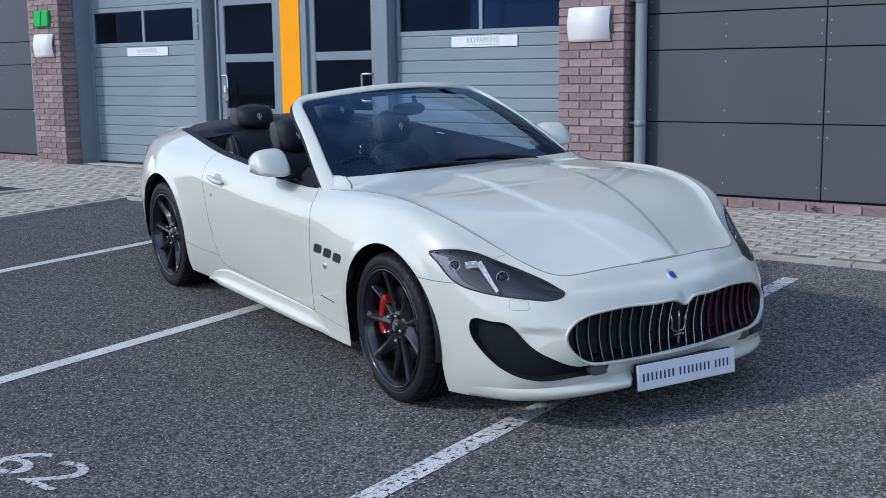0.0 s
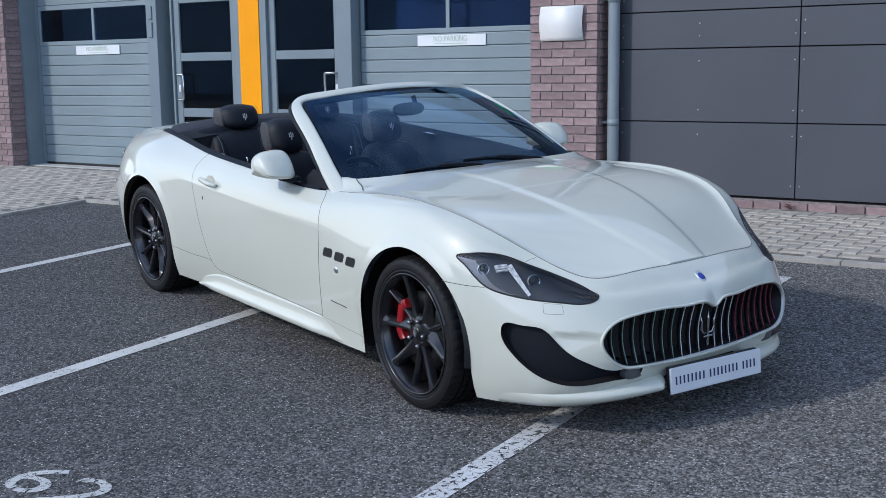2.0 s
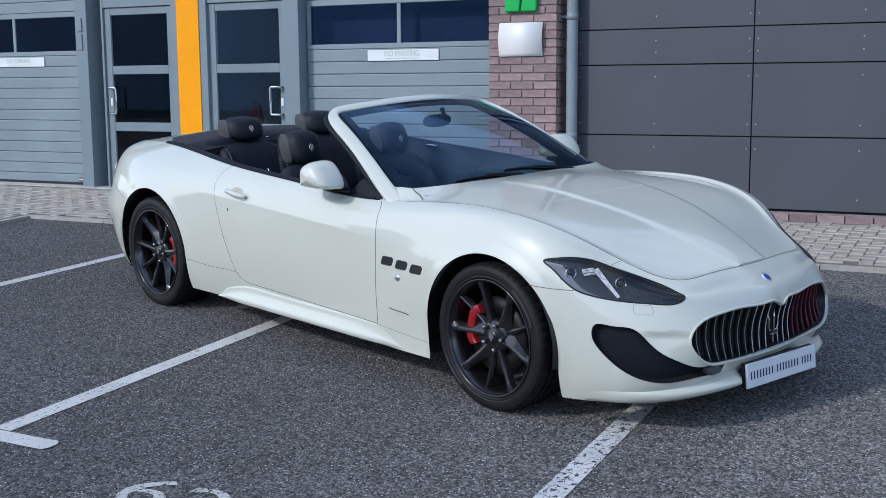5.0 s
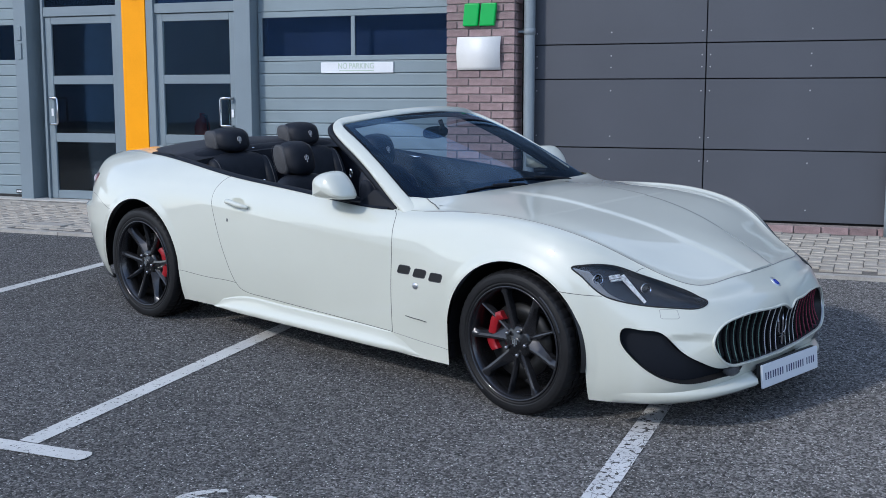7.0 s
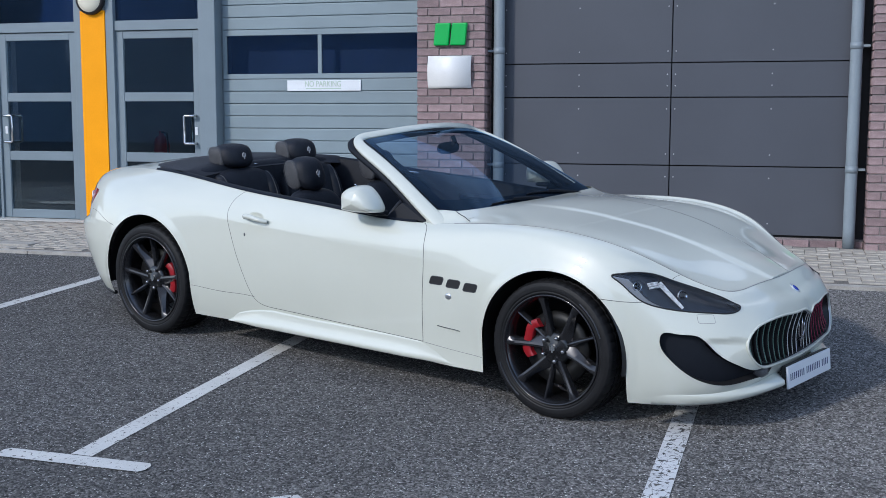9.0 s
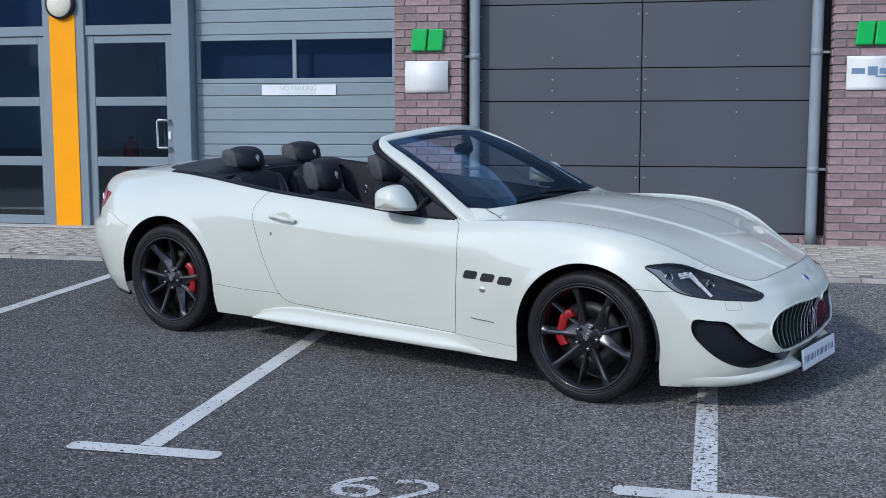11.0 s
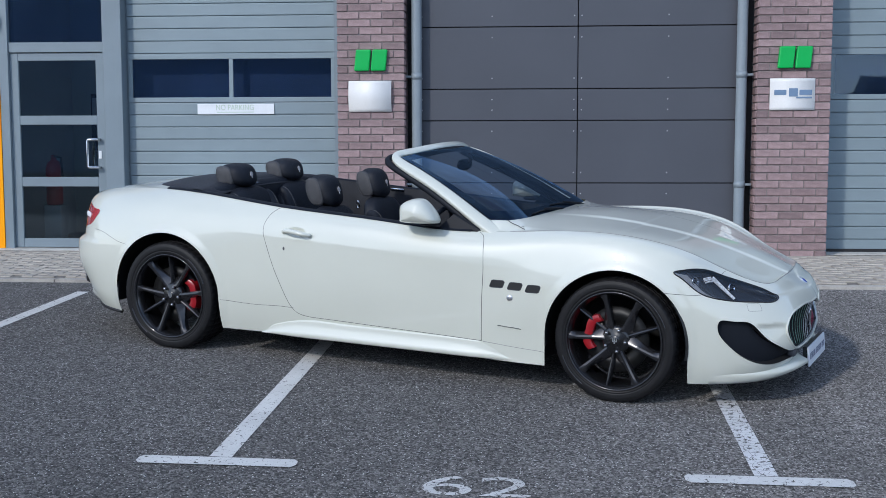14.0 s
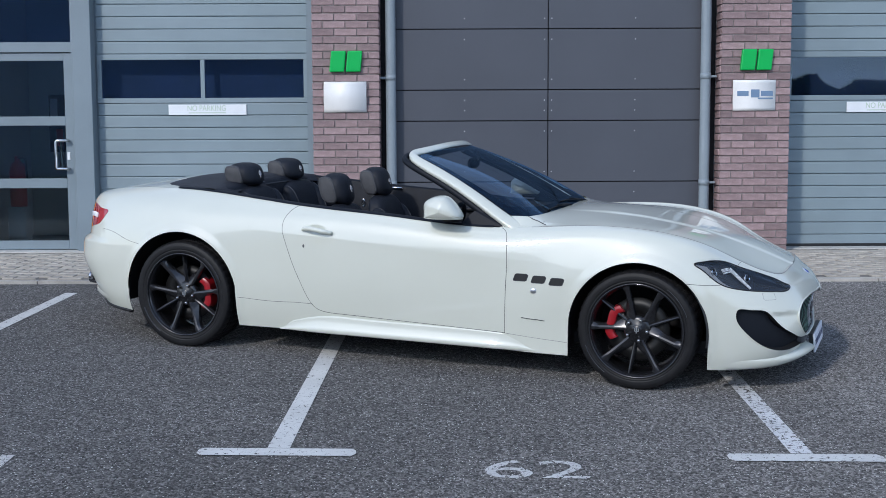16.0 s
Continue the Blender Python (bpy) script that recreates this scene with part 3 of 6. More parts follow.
BOLT = mat("dark steel bolt", (0.30, 0.30, 0.31), 0.25, 0.9, var=0.05)
HUB = mat("gloss black hub", (0.010, 0.010, 0.011), 0.25, var=0.05, coat=0.3)
DISC = mat("brake disc steel", (0.016, 0.016, 0.016), 0.45, 0.6, var=0.15, scale=30)
CALIPER = mat("red caliper", (0.27, 0.008, 0.013), 0.3, var=0.05)
LEATHER = mat("black leather", (0.012, 0.014, 0.020), 0.48, spec=0.25, var=0.2, scale=16, fine=260, bump=0.25)
LEATHER_SIDE = mat("grey leather side", (0.085, 0.087, 0.094), 0.5, var=0.15, scale=16, fine=260, bump=0.25)
LEATHER_EDGE = mat("dark grey leather edge", (0.062, 0.063, 0.068), 0.5, spec=0.25, var=0.15, scale=16, fine=260, bump=0.25)
FABRIC = mat("dark hood cover", (0.017, 0.018, 0.024), 0.6, var=0.2, scale=8, fine=300, bump=0.2)
TRIM = mat("satin black trim", (0.010, 0.012, 0.017), 0.5, var=0.08, spec=0.15)
SCREEN = glass("windscreen glass", (0.48, 0.56, 0.64), 1.0, 1.5, (0.40, 0.66, 1.0))
LENS = glass("headlamp lens", (0.90, 0.93, 0.96), 1.0, 1.5)
LAMP_BED = mat("headlamp bed", (0.020, 0.021, 0.026), 0.45, 0.1, var=0)
BEZEL = mat("pale lamp bezel", (0.42, 0.43, 0.45), 0.28, 0.4, var=0.05)
GUIDE = mat("white light guide", (0.70, 0.71, 0.73), 0.15, var=0.35, scale=60)
REFLECTOR = mat("lamp reflector", (0.80, 0.80, 0.82), 0.10, 1.0, var=0.02)
TAIL_RED = mat("tail lamp red", (0.35, 0.006, 0.012), 0.12, var=0.03, coat=1.0)
BAR_WHITE = mat("white plate", (0.72, 0.74, 0.78), 0.45, var=0.02)
BAR_BLUE = mat("navy print", (0.02, 0.035, 0.12), 0.5, var=0)
SILVER = mat("satin silver", (0.62, 0.63, 0.65), 0.3, 0.9, var=0.03)
DARK_CHROME = mat("dark chrome", (0.42, 0.42, 0.44), 0.14, 1.0, var=0.03)
BADGE_BLUE = mat("blue enamel badge", (0.02, 0.04, 0.30), 0.25, var=0.02)
STITCH = mat("pale thread", (0.50, 0.50, 0.52), 0.6, var=0)

CAR_M = pose(-4.6253, 5.1169, -0.186, 2.30, 1.73, -20.09)
car = empty("car", CAR_M, "pearl white two-door convertible with open roof and black wheels", "car")

# Longitudinal rails of one half, nose to tail: x forward, distance from the middle, height.
RAIL_BOTTOM = [(2.33, 0, .20), (2.315, .28, .19), (2.26, .52, .165), (2.12, .70, .145), (1.865, .835, .142), (1.47, .866, .16), (1.09, .886, .164), (.70, .886, .166),
               (0, .865, .178), (-.65, .865, .172), (-1.065, .88, .17), (-1.47, .885, .18), (-1.885, .85, .20), (-2.20, .70, .215), (-2.36, .42, .24), (-2.40, 0, .26)]
RAIL_LOW = [(2.375, 0, .275), (2.365, .28, .275), (2.325, .535, .265), (2.16, .735, .255), (1.868, .857, .26), (1.47, .885, .28), (1.085, .89, .285), (.70, .892, .285),
            (0, .887, .285), (-.65, .892, .285), (-1.07, .902, .285), (-1.47, .912, .30), (-1.885, .885, .31), (-2.24, .74, .33), (-2.45, .44, .34), (-2.49, 0, .35)]
RAIL_MID = [(2.41, 0, .42), (2.385, .28, .42), (2.315, .565, .43), (2.12, .755, .45), (1.865, .868, .46), (1.47, .905, .47), (1.08, .905, .465), (.70, .90, .455),
            (0, .905, .45), (-.65, .908, .45), (-1.075, .915, .46), (-1.47, .93, .47), (-1.88, .90, .48), (-2.27, .76, .50), (-2.51, .45, .50), (-2.55, 0, .50)]
RAIL_WIDE = [(2.392, 0, .555), (2.360, .28, .560), (2.258, .565, .578), (2.065, .725, .61), (1.862, .848, .64), (1.47, .918, .65), (1.08, .905, .63), (.71, .90, .61),
             (0, .908, .61), (-.65, .908, .62), (-1.075, .912, .64), (-1.47, .933, .66), (-1.88, .895, .665), (-2.255, .755, .67), (-2.455, .46, .66), (-2.495, 0, .66)]
RAIL_HIGH = [(2.346, 0, .598), (2.316, .28, .606), (2.224, .547, .611), (2.02, .675, .69), (1.845, .80, .765), (1.47, .876, .815), (1.08, .872, .785), (.715, .888, .755),
             (0, .898, .765), (-.65, .896, .785), (-1.075, .89, .815), (-1.47, .888, .84), (-1.87, .845, .84), (-2.24, .72, .82), (-2.44, .46, .80), (-2.48, 0, .80)]
RAIL_SHOULDER = [(2.305, 0, .630), (2.280, .29, .637), (2.203, .530, .637), (2.013, .643, .710), (1.836, .752, .805), (1.47, .825, .885), (1.08, .835, .868), (.69, .852, .838),
                 (0, .870, .855), (-.65, .860, .882), (-1.075, .835, .915), (-1.47, .805, .945), (-1.87, .75, .945), (-2.23, .645, .925), (-2.435, .445, .890), (-2.475, 0, .890)]
RAIL_CREST = [(2.262, 0, .661), (2.247, .30, .661), (2.181, .512, .658), (2.008, .613, .729), (1.83, .703, .821), (1.47, .764, .902), (1.08, .765, .902), (.66, .805, .876),
              (0, .828, .907), (-.65, .812, .946), (-1.075, .77, .982), (-1.47, .715, 1.006), (-1.87, .635, 1.000), (-2.20, .55, .972), (-2.415, .41, .930), (-2.46, 0, .930)]
RAILS = np.array([RAIL_BOTTOM, RAIL_LOW, RAIL_MID, RAIL_WIDE, RAIL_HIGH, RAIL_SHOULDER, RAIL_CREST], float)
NV = len(RAILS) - 1
_len = np.concatenate([[0], np.cumsum(np.linalg.norm(np.diff(RAILS[3], axis=0), axis=1))])
_flip = np.array([1, -1, 1])
_all = np.concatenate([RAILS[:, 3:0:-1] * _flip, RAILS, RAILS[:, -2:-5:-1] * _flip], axis=1)
_ts = np.concatenate([-_len[3:0:-1], _len, 2 * _len[-1] - _len[-2:-5:-1]])
S_END = _len[-1]


def skin(s, v):
    """Points of the car's side, right half: s metres along it from the nose, v from sill (0) to crest (NV)."""
    s, v = np.atleast_1d(np.asarray(s, float)), np.atleast_1d(np.asarray(v, float))
    rails = spline(_ts, _all.transpose(1, 0, 2), s)
    base = spline(np.arange(NV + 1), np.eye(NV + 1), v)
    p = np.einsum("nk,nkc->nc", base, rails)
    p[:, 1] *= -1
    return p


def skin_normal(s, v, e=1e-3):
    a = skin(s + e, v) - skin(s - e, v)
    b = skin(s, v + e * 5) - skin(s, v - e * 5)
    n = np.cross(b, a)
    return n / (np.linalg.norm(n, axis=1, keepdims=True) + 1e-12)


_gs, _gv = np.meshgrid(np.linspace(0, S_END, 400), np.linspace(0, NV, 80), indexing="ij")
_gp = skin(_gs.ravel(), _gv.ravel())


def on_skin(points, axes="xyz", until=99.0):
    """(s, v) of the skin nearest to points, told by the axes named."""
    use = ["xyz".index(a) for a in axes]
    out = []
    for p in points:
        p = np.asarray(p, float)
        k = np.argmin(((_gp[:, use] - p) ** 2).sum(1) + 9.0 * (_gs.ravel() > until))
        s, v = _gs.ravel()[k], _gv.ravel()[k]
        for _ in range(6):
            e = 1e-4
            q = skin(s, v)[0][use]
            J = np.stack([(skin(s + e, v)[0][use] - q) / e, (skin(s, v + e)[0][use] - q) / e], 1)
            d = np.linalg.lstsq(J, p - q, rcond=None)[0]
            s, v = s + np.clip(d[0], -.05, .05), min(max(v + np.clip(d[1], -.4, .4), 0), NV)
        out.append((s, v))
    return np.array(out)


ARCHES = ((1.475, 0.391, 0.338), (-1.474, 0.411, 0.340))


def arch_height(x):
    for cx, r, cz in ARCHES:
        if abs(x - cx) < r:
            return cz + math.sqrt(r * r - (x - cx) ** 2)
    return -1.0


def s_of_x(x):
    return on_skin([(x, 0.62)], "xz")[0][0]


def low_v(s):
    """Where the side begins: its bottom edge, or the wheel arch."""
    lo, hi = 0.0, float(NV) - 0.5
    f = lambda v: (lambda p: p[2] - arch_height(p[0]))(skin(s, v)[0])
    if f(0.0) >= 0:
        return 0.0
    for _ in range(30):
        m = (lo + hi) / 2
        lo, hi = (m, hi) if f(m) < 0 else (lo, m)
    return hi


cols = list(np.arange(0, s_of_x(ARCHES[0][0] + ARCHES[0][1]) - 0.002, 0.0075))
for k, (cx, r, cz) in enumerate(ARCHES):
    th = np.linspace(0.0, math.pi, 111)
    xs_ = cx + r * np.cos(th)
    e0, e1 = s_of_x(xs_[0]), s_of_x(xs_[-1])
    mid = e0 + (e1 - e0) * (1 - np.cos(th)) / 2
    cols += [e0 - 1e-4] + list(mid[1:-1]) + [e1 + 1e-4]
    if k == 0:
        cols += list(np.linspace(e1 + 0.01, s_of_x(ARCHES[1][0] + ARCHES[1][1]) - 0.01, 130))
    else:
        cols += list(np.linspace(e1 + 0.01, S_END, 90))
cols = sorted(cols)
V0 = [low_v(s) for s in cols]
for i in [i for i in range(len(cols) - 1) if abs(V0[i + 1] - V0[i]) > 0.3][::-1]:
    a, b = cols[i], cols[i + 1]
    for _ in range(24):
        mid = (a + b) / 2
        a, b = (mid, b) if abs(low_v(mid) - V0[i]) < 0.3 else (a, mid)
    cols[i + 1:i + 1] = [a, b]
    V0[i + 1:i + 1] = [low_v(a), low_v(b)]
cols, V0 = np.array(cols), np.array(V0)
ROWS_N = 90
uv_s = np.repeat(cols[:, None], ROWS_N + 1, 1)
uv_v = V0[:, None] + (NV - V0[:, None]) * np.linspace(0, 1, ROWS_N + 1)[None] ** 0.95
GS, GV = uv_s.ravel().copy(), uv_v.ravel().copy()
_i, _j = np.meshgrid(np.arange(len(cols) - 1), np.arange(ROWS_N), indexing="ij")
_a = (_i * (ROWS_N + 1) + _j).ravel()
QUADS = np.stack([_a, _a + 1, _a + ROWS_N + 2, _a + ROWS_N + 1], 1)
_jump = (np.abs(np.diff(V0)) > 0.3) & (np.diff(cols) < 1e-5)
QUADS = QUADS[~_jump[_i.ravel()]]
SCALE_V = 0.14


def smooth_loop(points, n=220):
    pts = np.asarray(points, float)
    k = len(pts)
    ext = np.concatenate([pts[-3:], pts, pts[:3]])
    d = np.concatenate([[0], np.cumsum(np.linalg.norm(np.diff(ext, axis=0) * np.array([1, SCALE_V] + [1] * (ext.shape[1] - 2)), axis=1))])
    return spline(d, ext, np.linspace(d[3], d[3 + k], n, endpoint=False))


def inside(poly, q):
    x, y = q[:, 0], q[:, 1]
    hit = np.zeros(len(q), bool)
    a, b = poly, np.roll(poly, -1, 0)
    for (x0, y0), (x1, y1) in zip(a, b):
        if y0 != y1:
            c = ((y0 > y) != (y1 > y)) & (x < (x1 - x0) * (y - y0) / (y1 - y0) + x0)
            hit ^= c
    return hit


def snap_region(poly):
    """Faces of the side grid inside an outline in (s, v); the grid's corners move on to the outline."""
    cs, cv = GS[QUADS].mean(1), GV[QUADS].mean(1)
    ins = inside(poly, np.stack([cs, cv], 1))
    a, b = np.zeros(len(GS), bool), np.zeros(len(GS), bool)
    a[QUADS[ins].ravel()] = True
    b[QUADS[~ins].ravel()] = True
    sc = np.array([1, SCALE_V])
    p0, p1 = poly * sc, np.roll(poly, -1, 0) * sc
    for k in np.nonzero(a & b)[0]:
        q = np.array([GS[k], GV[k]]) * sc
        d = p1 - p0
        t = np.clip(((q - p0) * d).sum(1) / ((d * d).sum(1) + 1e-12), 0, 1)
        near = p0 + d * t[:, None]
        m = np.argmin(((near - q) ** 2).sum(1))
        GS[k], GV[k] = max(near[m][0], 0.0), near[m][1] / SCALE_V
    return ins


# outlines on the side, as loose control points
GRILLE = [(2.38, 0, .492), (2.38, -.012, .496), (2.38, -.035, .510), (2.37, -.12, .516), (2.35, -.25, .520), (2.31, -.40, .508), (2.27, -.505, .465), (2.27, -.535, .405), (2.29, -.50, .345), (2.33, -.40, .312), (2.37, -.22, .296),
          (2.39, 0, .290), (2.37, .22, .296), (2.33, .40, .312), (2.29, .50, .345), (2.27, .535, .405), (2.27, .505, .465), (2.31, .40, .508), (2.35, .25, .520), (2.37, .12, .516), (2.38, .035, .510), (2.38, .012, .496)]
INTAKE = [(2.013, -.814, .480), (2.07, -.76, .483), (2.145, -.69, .462), (2.19, -.645, .40), (2.25, -.58, .345), (2.33, -.48, .312), (2.375, -.39, .302), (2.375, -.385, .280),
          (2.31, -.47, .272), (2.20, -.60, .268), (2.105, -.695, .298), (2.04, -.775, .372), (2.008, -.812, .44)]
HEADLAMP = [(1.776, -.856, .735), (1.800, -.842, .744), (1.826, -.826, .7475), (1.865, -.794, .7505), (1.900, -.763, .749), (1.951, -.714, .735), (2.007, -.669, .709), (2.084, -.611, .674), (2.168, -.558, .636), (2.227, -.529, .609),
            (2.257, -.519, .594), (2.262, -.532, .580), (2.245, -.575, .570), (2.194, -.636, .574), (2.104, -.712, .583), (2.023, -.767, .595), (1.965, -.800, .608), (1.926, -.818, .622), (1.880, -.834, .652), (1.846, -.845, .683), (1.806, -.853, .713)]


def loop_on_skin(pts, n=220):
    """The loose outline laid on the skin; points past the middle are mirrored ones."""
    sv = []
    for x, y, z in pts:
        s, v = on_skin([(x, -abs(y), z)])[0]
        sv.append((-s if y > 0 else s, v))
    return smooth_loop(sv, n)


TAILLAMP = [(-2.112, -.778, .842), (-2.18, -.745, .857), (-2.26, -.69, .872), (-2.34, -.62, .885), (-2.42, -.50, .868), (-2.44, -.48, .77), (-2.38, -.61, .708), (-2.25, -.74, .737), (-2.17, -.785, .770), (-2.14, -.785, .805)]
MOUTH = np.array([(-.235, -.6), (.235, -.6), (.225, .2), (.205, .62), (.17, .80), (0, .84), (-.17, .80), (-.205, .62), (-.225, .2)])
LOOPS = {"mouth": MOUTH, "grille": loop_on_skin(GRILLE, 360), "intake": loop_on_skin(INTAKE), "headlamp": loop_on_skin(HEADLAMP), "taillamp": loop_on_skin(TAILLAMP)}
MASKS = {k: snap_region(loop) for k, loop in LOOPS.items()}

MUZZLE = 0.014
P = skin(GS, GV)
N = skin_normal(GS, GV)
# the flared lip round each wheel arch
for cx, r, cz in ARCHES:
    ex, ez = P[:, 0] - cx, P[:, 2] - cz
    dist = np.hypot(ex, ez)
    u = np.clip(1 - (dist - r) / 0.062, 0, 1)
    on = (N[:, 1] < -.3) & (dist < r + .062)
    slope = 0.007 * 6 * u * (1 - u) / 0.062
    P[on] += N[on] * (0.007 * (u * u * (3 - 2 * u))[on])[:, None]
    N[on, 0] += (slope * ex / dist)[on]
    N[on, 2] += (slope * ez / dist)[on]
# the ledge on top of the rear bumper
ledge = np.clip((.672 - P[:, 2]) / .040, 0, 1)
ledge = ledge * ledge * (3 - 2 * ledge) * np.clip((P[:, 2] - .36) / .25, 0, 1) * np.clip((-2.05 - P[:, 0]) / .22, 0, 1)
P += N * np.array([1, 1, 0]) * (.034 * ledge)[:, None]
_t = np.clip((.672 - P[:, 2]) / .040, 0, 1)
N[:, 2] += .034 * 6 * _t * (1 - _t) / .040 * np.clip((-2.05 - P[:, 0]) / .22, 0, 1)
# the nose swells forward to the grille's edge, and falls in under the crease beside the intake
_g = LOOPS["grille"]
_g3 = skin(np.abs(_g[:, 0]), _g[:, 1])
_g3[:, 1] *= np.where(_g[:, 0] < 0, -1.0, 1.0)
swell = np.zeros(len(P))
nose = np.nonzero(P[:, 0] > 1.95)[0]
_d = np.sqrt(((P[nose][:, None] - _g3[None]) ** 2).sum(2).min(1))
swell[nose] = MUZZLE * np.clip(1 - _d / .105, 0, 1) ** 2
_h = np.interp(P[:, 1], (-.690, -.625, -.555, -.500), (.466, .462, .455, .450)) - P[:, 2]
_u = np.clip(_h / .011, 0, 1)
hollow = .015 * _u * _u * (3 - 2 * _u) * np.clip(1 - _h / .11, 0, 1) * np.clip((P[:, 1] + .72) / .05, 0, 1) * np.clip((-.49 - P[:, 1]) / .16, 0, 1) * (P[:, 0] > 1.95)
_r = np.hypot((P[:, 0] + .515) / .070, (P[:, 2] - .810) / .034)
dish = .013 * np.clip(1 - _r ** 2.5, 0, 1) * (N[:, 1] < -.3)
hollow = hollow + dish
P += np.array([1, 0, 0]) * swell[:, None] - N * hollow[:, None]
_f = np.cross(P[QUADS[:, 2]] - P[QUADS[:, 0]], P[QUADS[:, 3]] - P[QUADS[:, 1]])
_m = np.zeros_like(P)
for k in range(4):
    np.add.at(_m, QUADS[:, k], _f)
_m[GS < 1e-6, 1] = 0
_m /= np.linalg.norm(_m, axis=1, keepdims=True) + 1e-12
_m *= np.sign((_m * N).sum(1, keepdims=True))
_on = np.clip((swell + hollow) / .0006, 0, 1)[:, None]
N = N * (1 - _on) + _m * _on
# a soft crease along doors and wings
dz = P[:, 2] - (.742 - .052 * P[:, 0])
fade = np.clip((P[:, 0] + 1.05) / .35, 0, 1) * np.clip((1.05 - P[:, 0]) / .45, 0, 1) * (N[:, 1] < -.5)
cusp = np.exp(-np.abs(dz) / .032) * fade
P += N * (.0028 * cusp)[:, None]
N[:, 2] += .0028 / .032 * np.tanh(dz / .005) * cusp
N /= np.linalg.norm(N, axis=1, keepdims=True)


def skin_part(name, mask, parent, mirror=False, material=None, offset=0.0, label="", own=None):
    """The faces of mask as a mesh of its own, with the whole skin's normals."""
    q = QUADS[mask]
    used, inv = np.unique(q, return_inverse=True)
    pts, nor = P[used] + N[used] * offset, N[used].copy()
    inv = inv.reshape(-1, 4)
    if mirror:
        pts, nor = pts * _flip, nor * _flip
        inv = inv[:, ::-1]
    ob = obj(name, pts, inv, material or PAINT, parent, label, True)
    ob.data.normals_split_custom_set_from_vertices([tuple(n) for n in nor])
    return ob


CEN = P[QUADS].mean(1)
cx_, cz_ = CEN[:, 0], CEN[:, 2]
DOOR = smooth_loop([(.662, .879), (.712, .80), (.729, .70), (.725, .50), (.712, .36), (.70, .275), (.30, .283), (-.10, .290), (-.40, .300), (-.50, .320), (-.585, .43),
                    (-.66, .58), (-.735, .74), (-.745, .82), (-.70, .90), (-.65, .947), (-.30, .935), (.2, .905)], 300)
free = ~(MASKS["mouth"] | MASKS["grille"] | MASKS["intake"] | MASKS["headlamp"])
in_door = inside(DOOR, CEN[:, [0, 2]]) | ((cx_ < .66) & (cx_ > -.655) & (cz_ > .86))
bump_f = free & ((cx_ > 2.0) | ((cx_ > 1.70) & (cz_ < .628 - .11 * (cx_ - 1.713))))
bump_r = (cx_ < -1.70) & (cz_ < .653 - .24 * (cx_ + 1.777))
skirt = (~in_door) & (cx_ < 1.2) & (cx_ > -1.2) & (cz_ < .33)
wing_f = free & ~bump_f & ~in_door & ~skirt & (cx_ > 0)
bump_r &= ~MASKS["taillamp"]
wing_r = ~MASKS["taillamp"] & ~bump_r & ~in_door & ~skirt & (cx_ < 0)
for mirror in (False, True):
    for name, mask in (("front_bumper_half", bump_f), ("front_wing", wing_f), ("side_skirt", skirt), ("rear_quarter", wing_r), ("rear_bumper_half", bump_r)):
        skin_part(name, mask, car, mirror)
doors = [skin_part("door", in_door, car, mirror) for mirror in (False, True)]


# bonnet and boot: from the crest to the middle
FRONT_MID = [(2.28, .650), (2.10, .738), (1.9, .810), (1.6, .884), (1.3, .930), (1.064, .950), (.7, .960)]
REAR_MID = [(-1.0, 1.05), (-1.5, 1.056), (-1.75, 1.052), (-2.0, 1.025), (-2.2, .992), (-2.35, .960), (-2.47, .928)]


def screen_base_x(y):
    return .865 - .064 * y * y - .05 * (min(abs(y), .75) / .72) ** 8


def deck(s_list, mid, bulge, mirror, name, label="", ridge=0.0, limit=None):
    ms = sorted(mid)
    zc = lambda x: spline([m[0] for m in ms], [m[1] for m in ms], x)
    edge = skin(s_list, np.full(len(s_list), NV))
    n = 72
    us = np.linspace(0, 1, n + 1) ** 1.3
    pts = []
    for x, y, z in edge:
        w = abs(y)
        mid_z = float(zc(x)[0])
        for u in us:
            yy = w * (1 - u)
            zz = z + (mid_z - z) * bulge(u)
            rear = screen_base_x(yy) if ridge else -9.0
            if ridge and x < rear + .6:
                side = min(1.0, max(0.0, (w - yy) / .075))
                zz += side * side * (3 - 2 * side) * (.943 - .005 * min(1, yy / .72) ** 4 - zz) * math.exp(-max(0.0, x - rear) / (.10 + .12 * max(0.0, 1 - (yy / .72) ** 2)))
            if ridge and yy > .716:
                rear = -9.0
            if ridge:
                r = 0.268 - 0.14 * max(0, (x - 1.45) / .75) ** 1.5
                fade = min(1, max(0, (x - .9) / .3))
                zz += fade * ridge * (1 / (1 + math.exp((yy - r) / 0.006)) - 1 / (1 + math.exp((w - r) / 0.006)))
                # the hollow along the bonnet's edge
                d = (w - yy) / .050
                dip = min(1, max(0, (x - .95) / .3)) * min(1, max(0, (2.12 - x) / .35))
                zz -= .014 * dip * dip * (3 - 2 * dip) * d * math.exp(1 - d)
            pts.append((max(x, rear), -yy, zz))
    m = n + 1
    faces = [(i * m + j, i * m + j + 1, (i + 1) * m + j + 1, (i + 1) * m + j) for i in range(len(edge) - 1) for j in range(n)]
    if mirror:
        pts = [(x, -y, z) for x, y, z in pts]
        faces = [f[::-1] for f in faces]
    return pts, faces


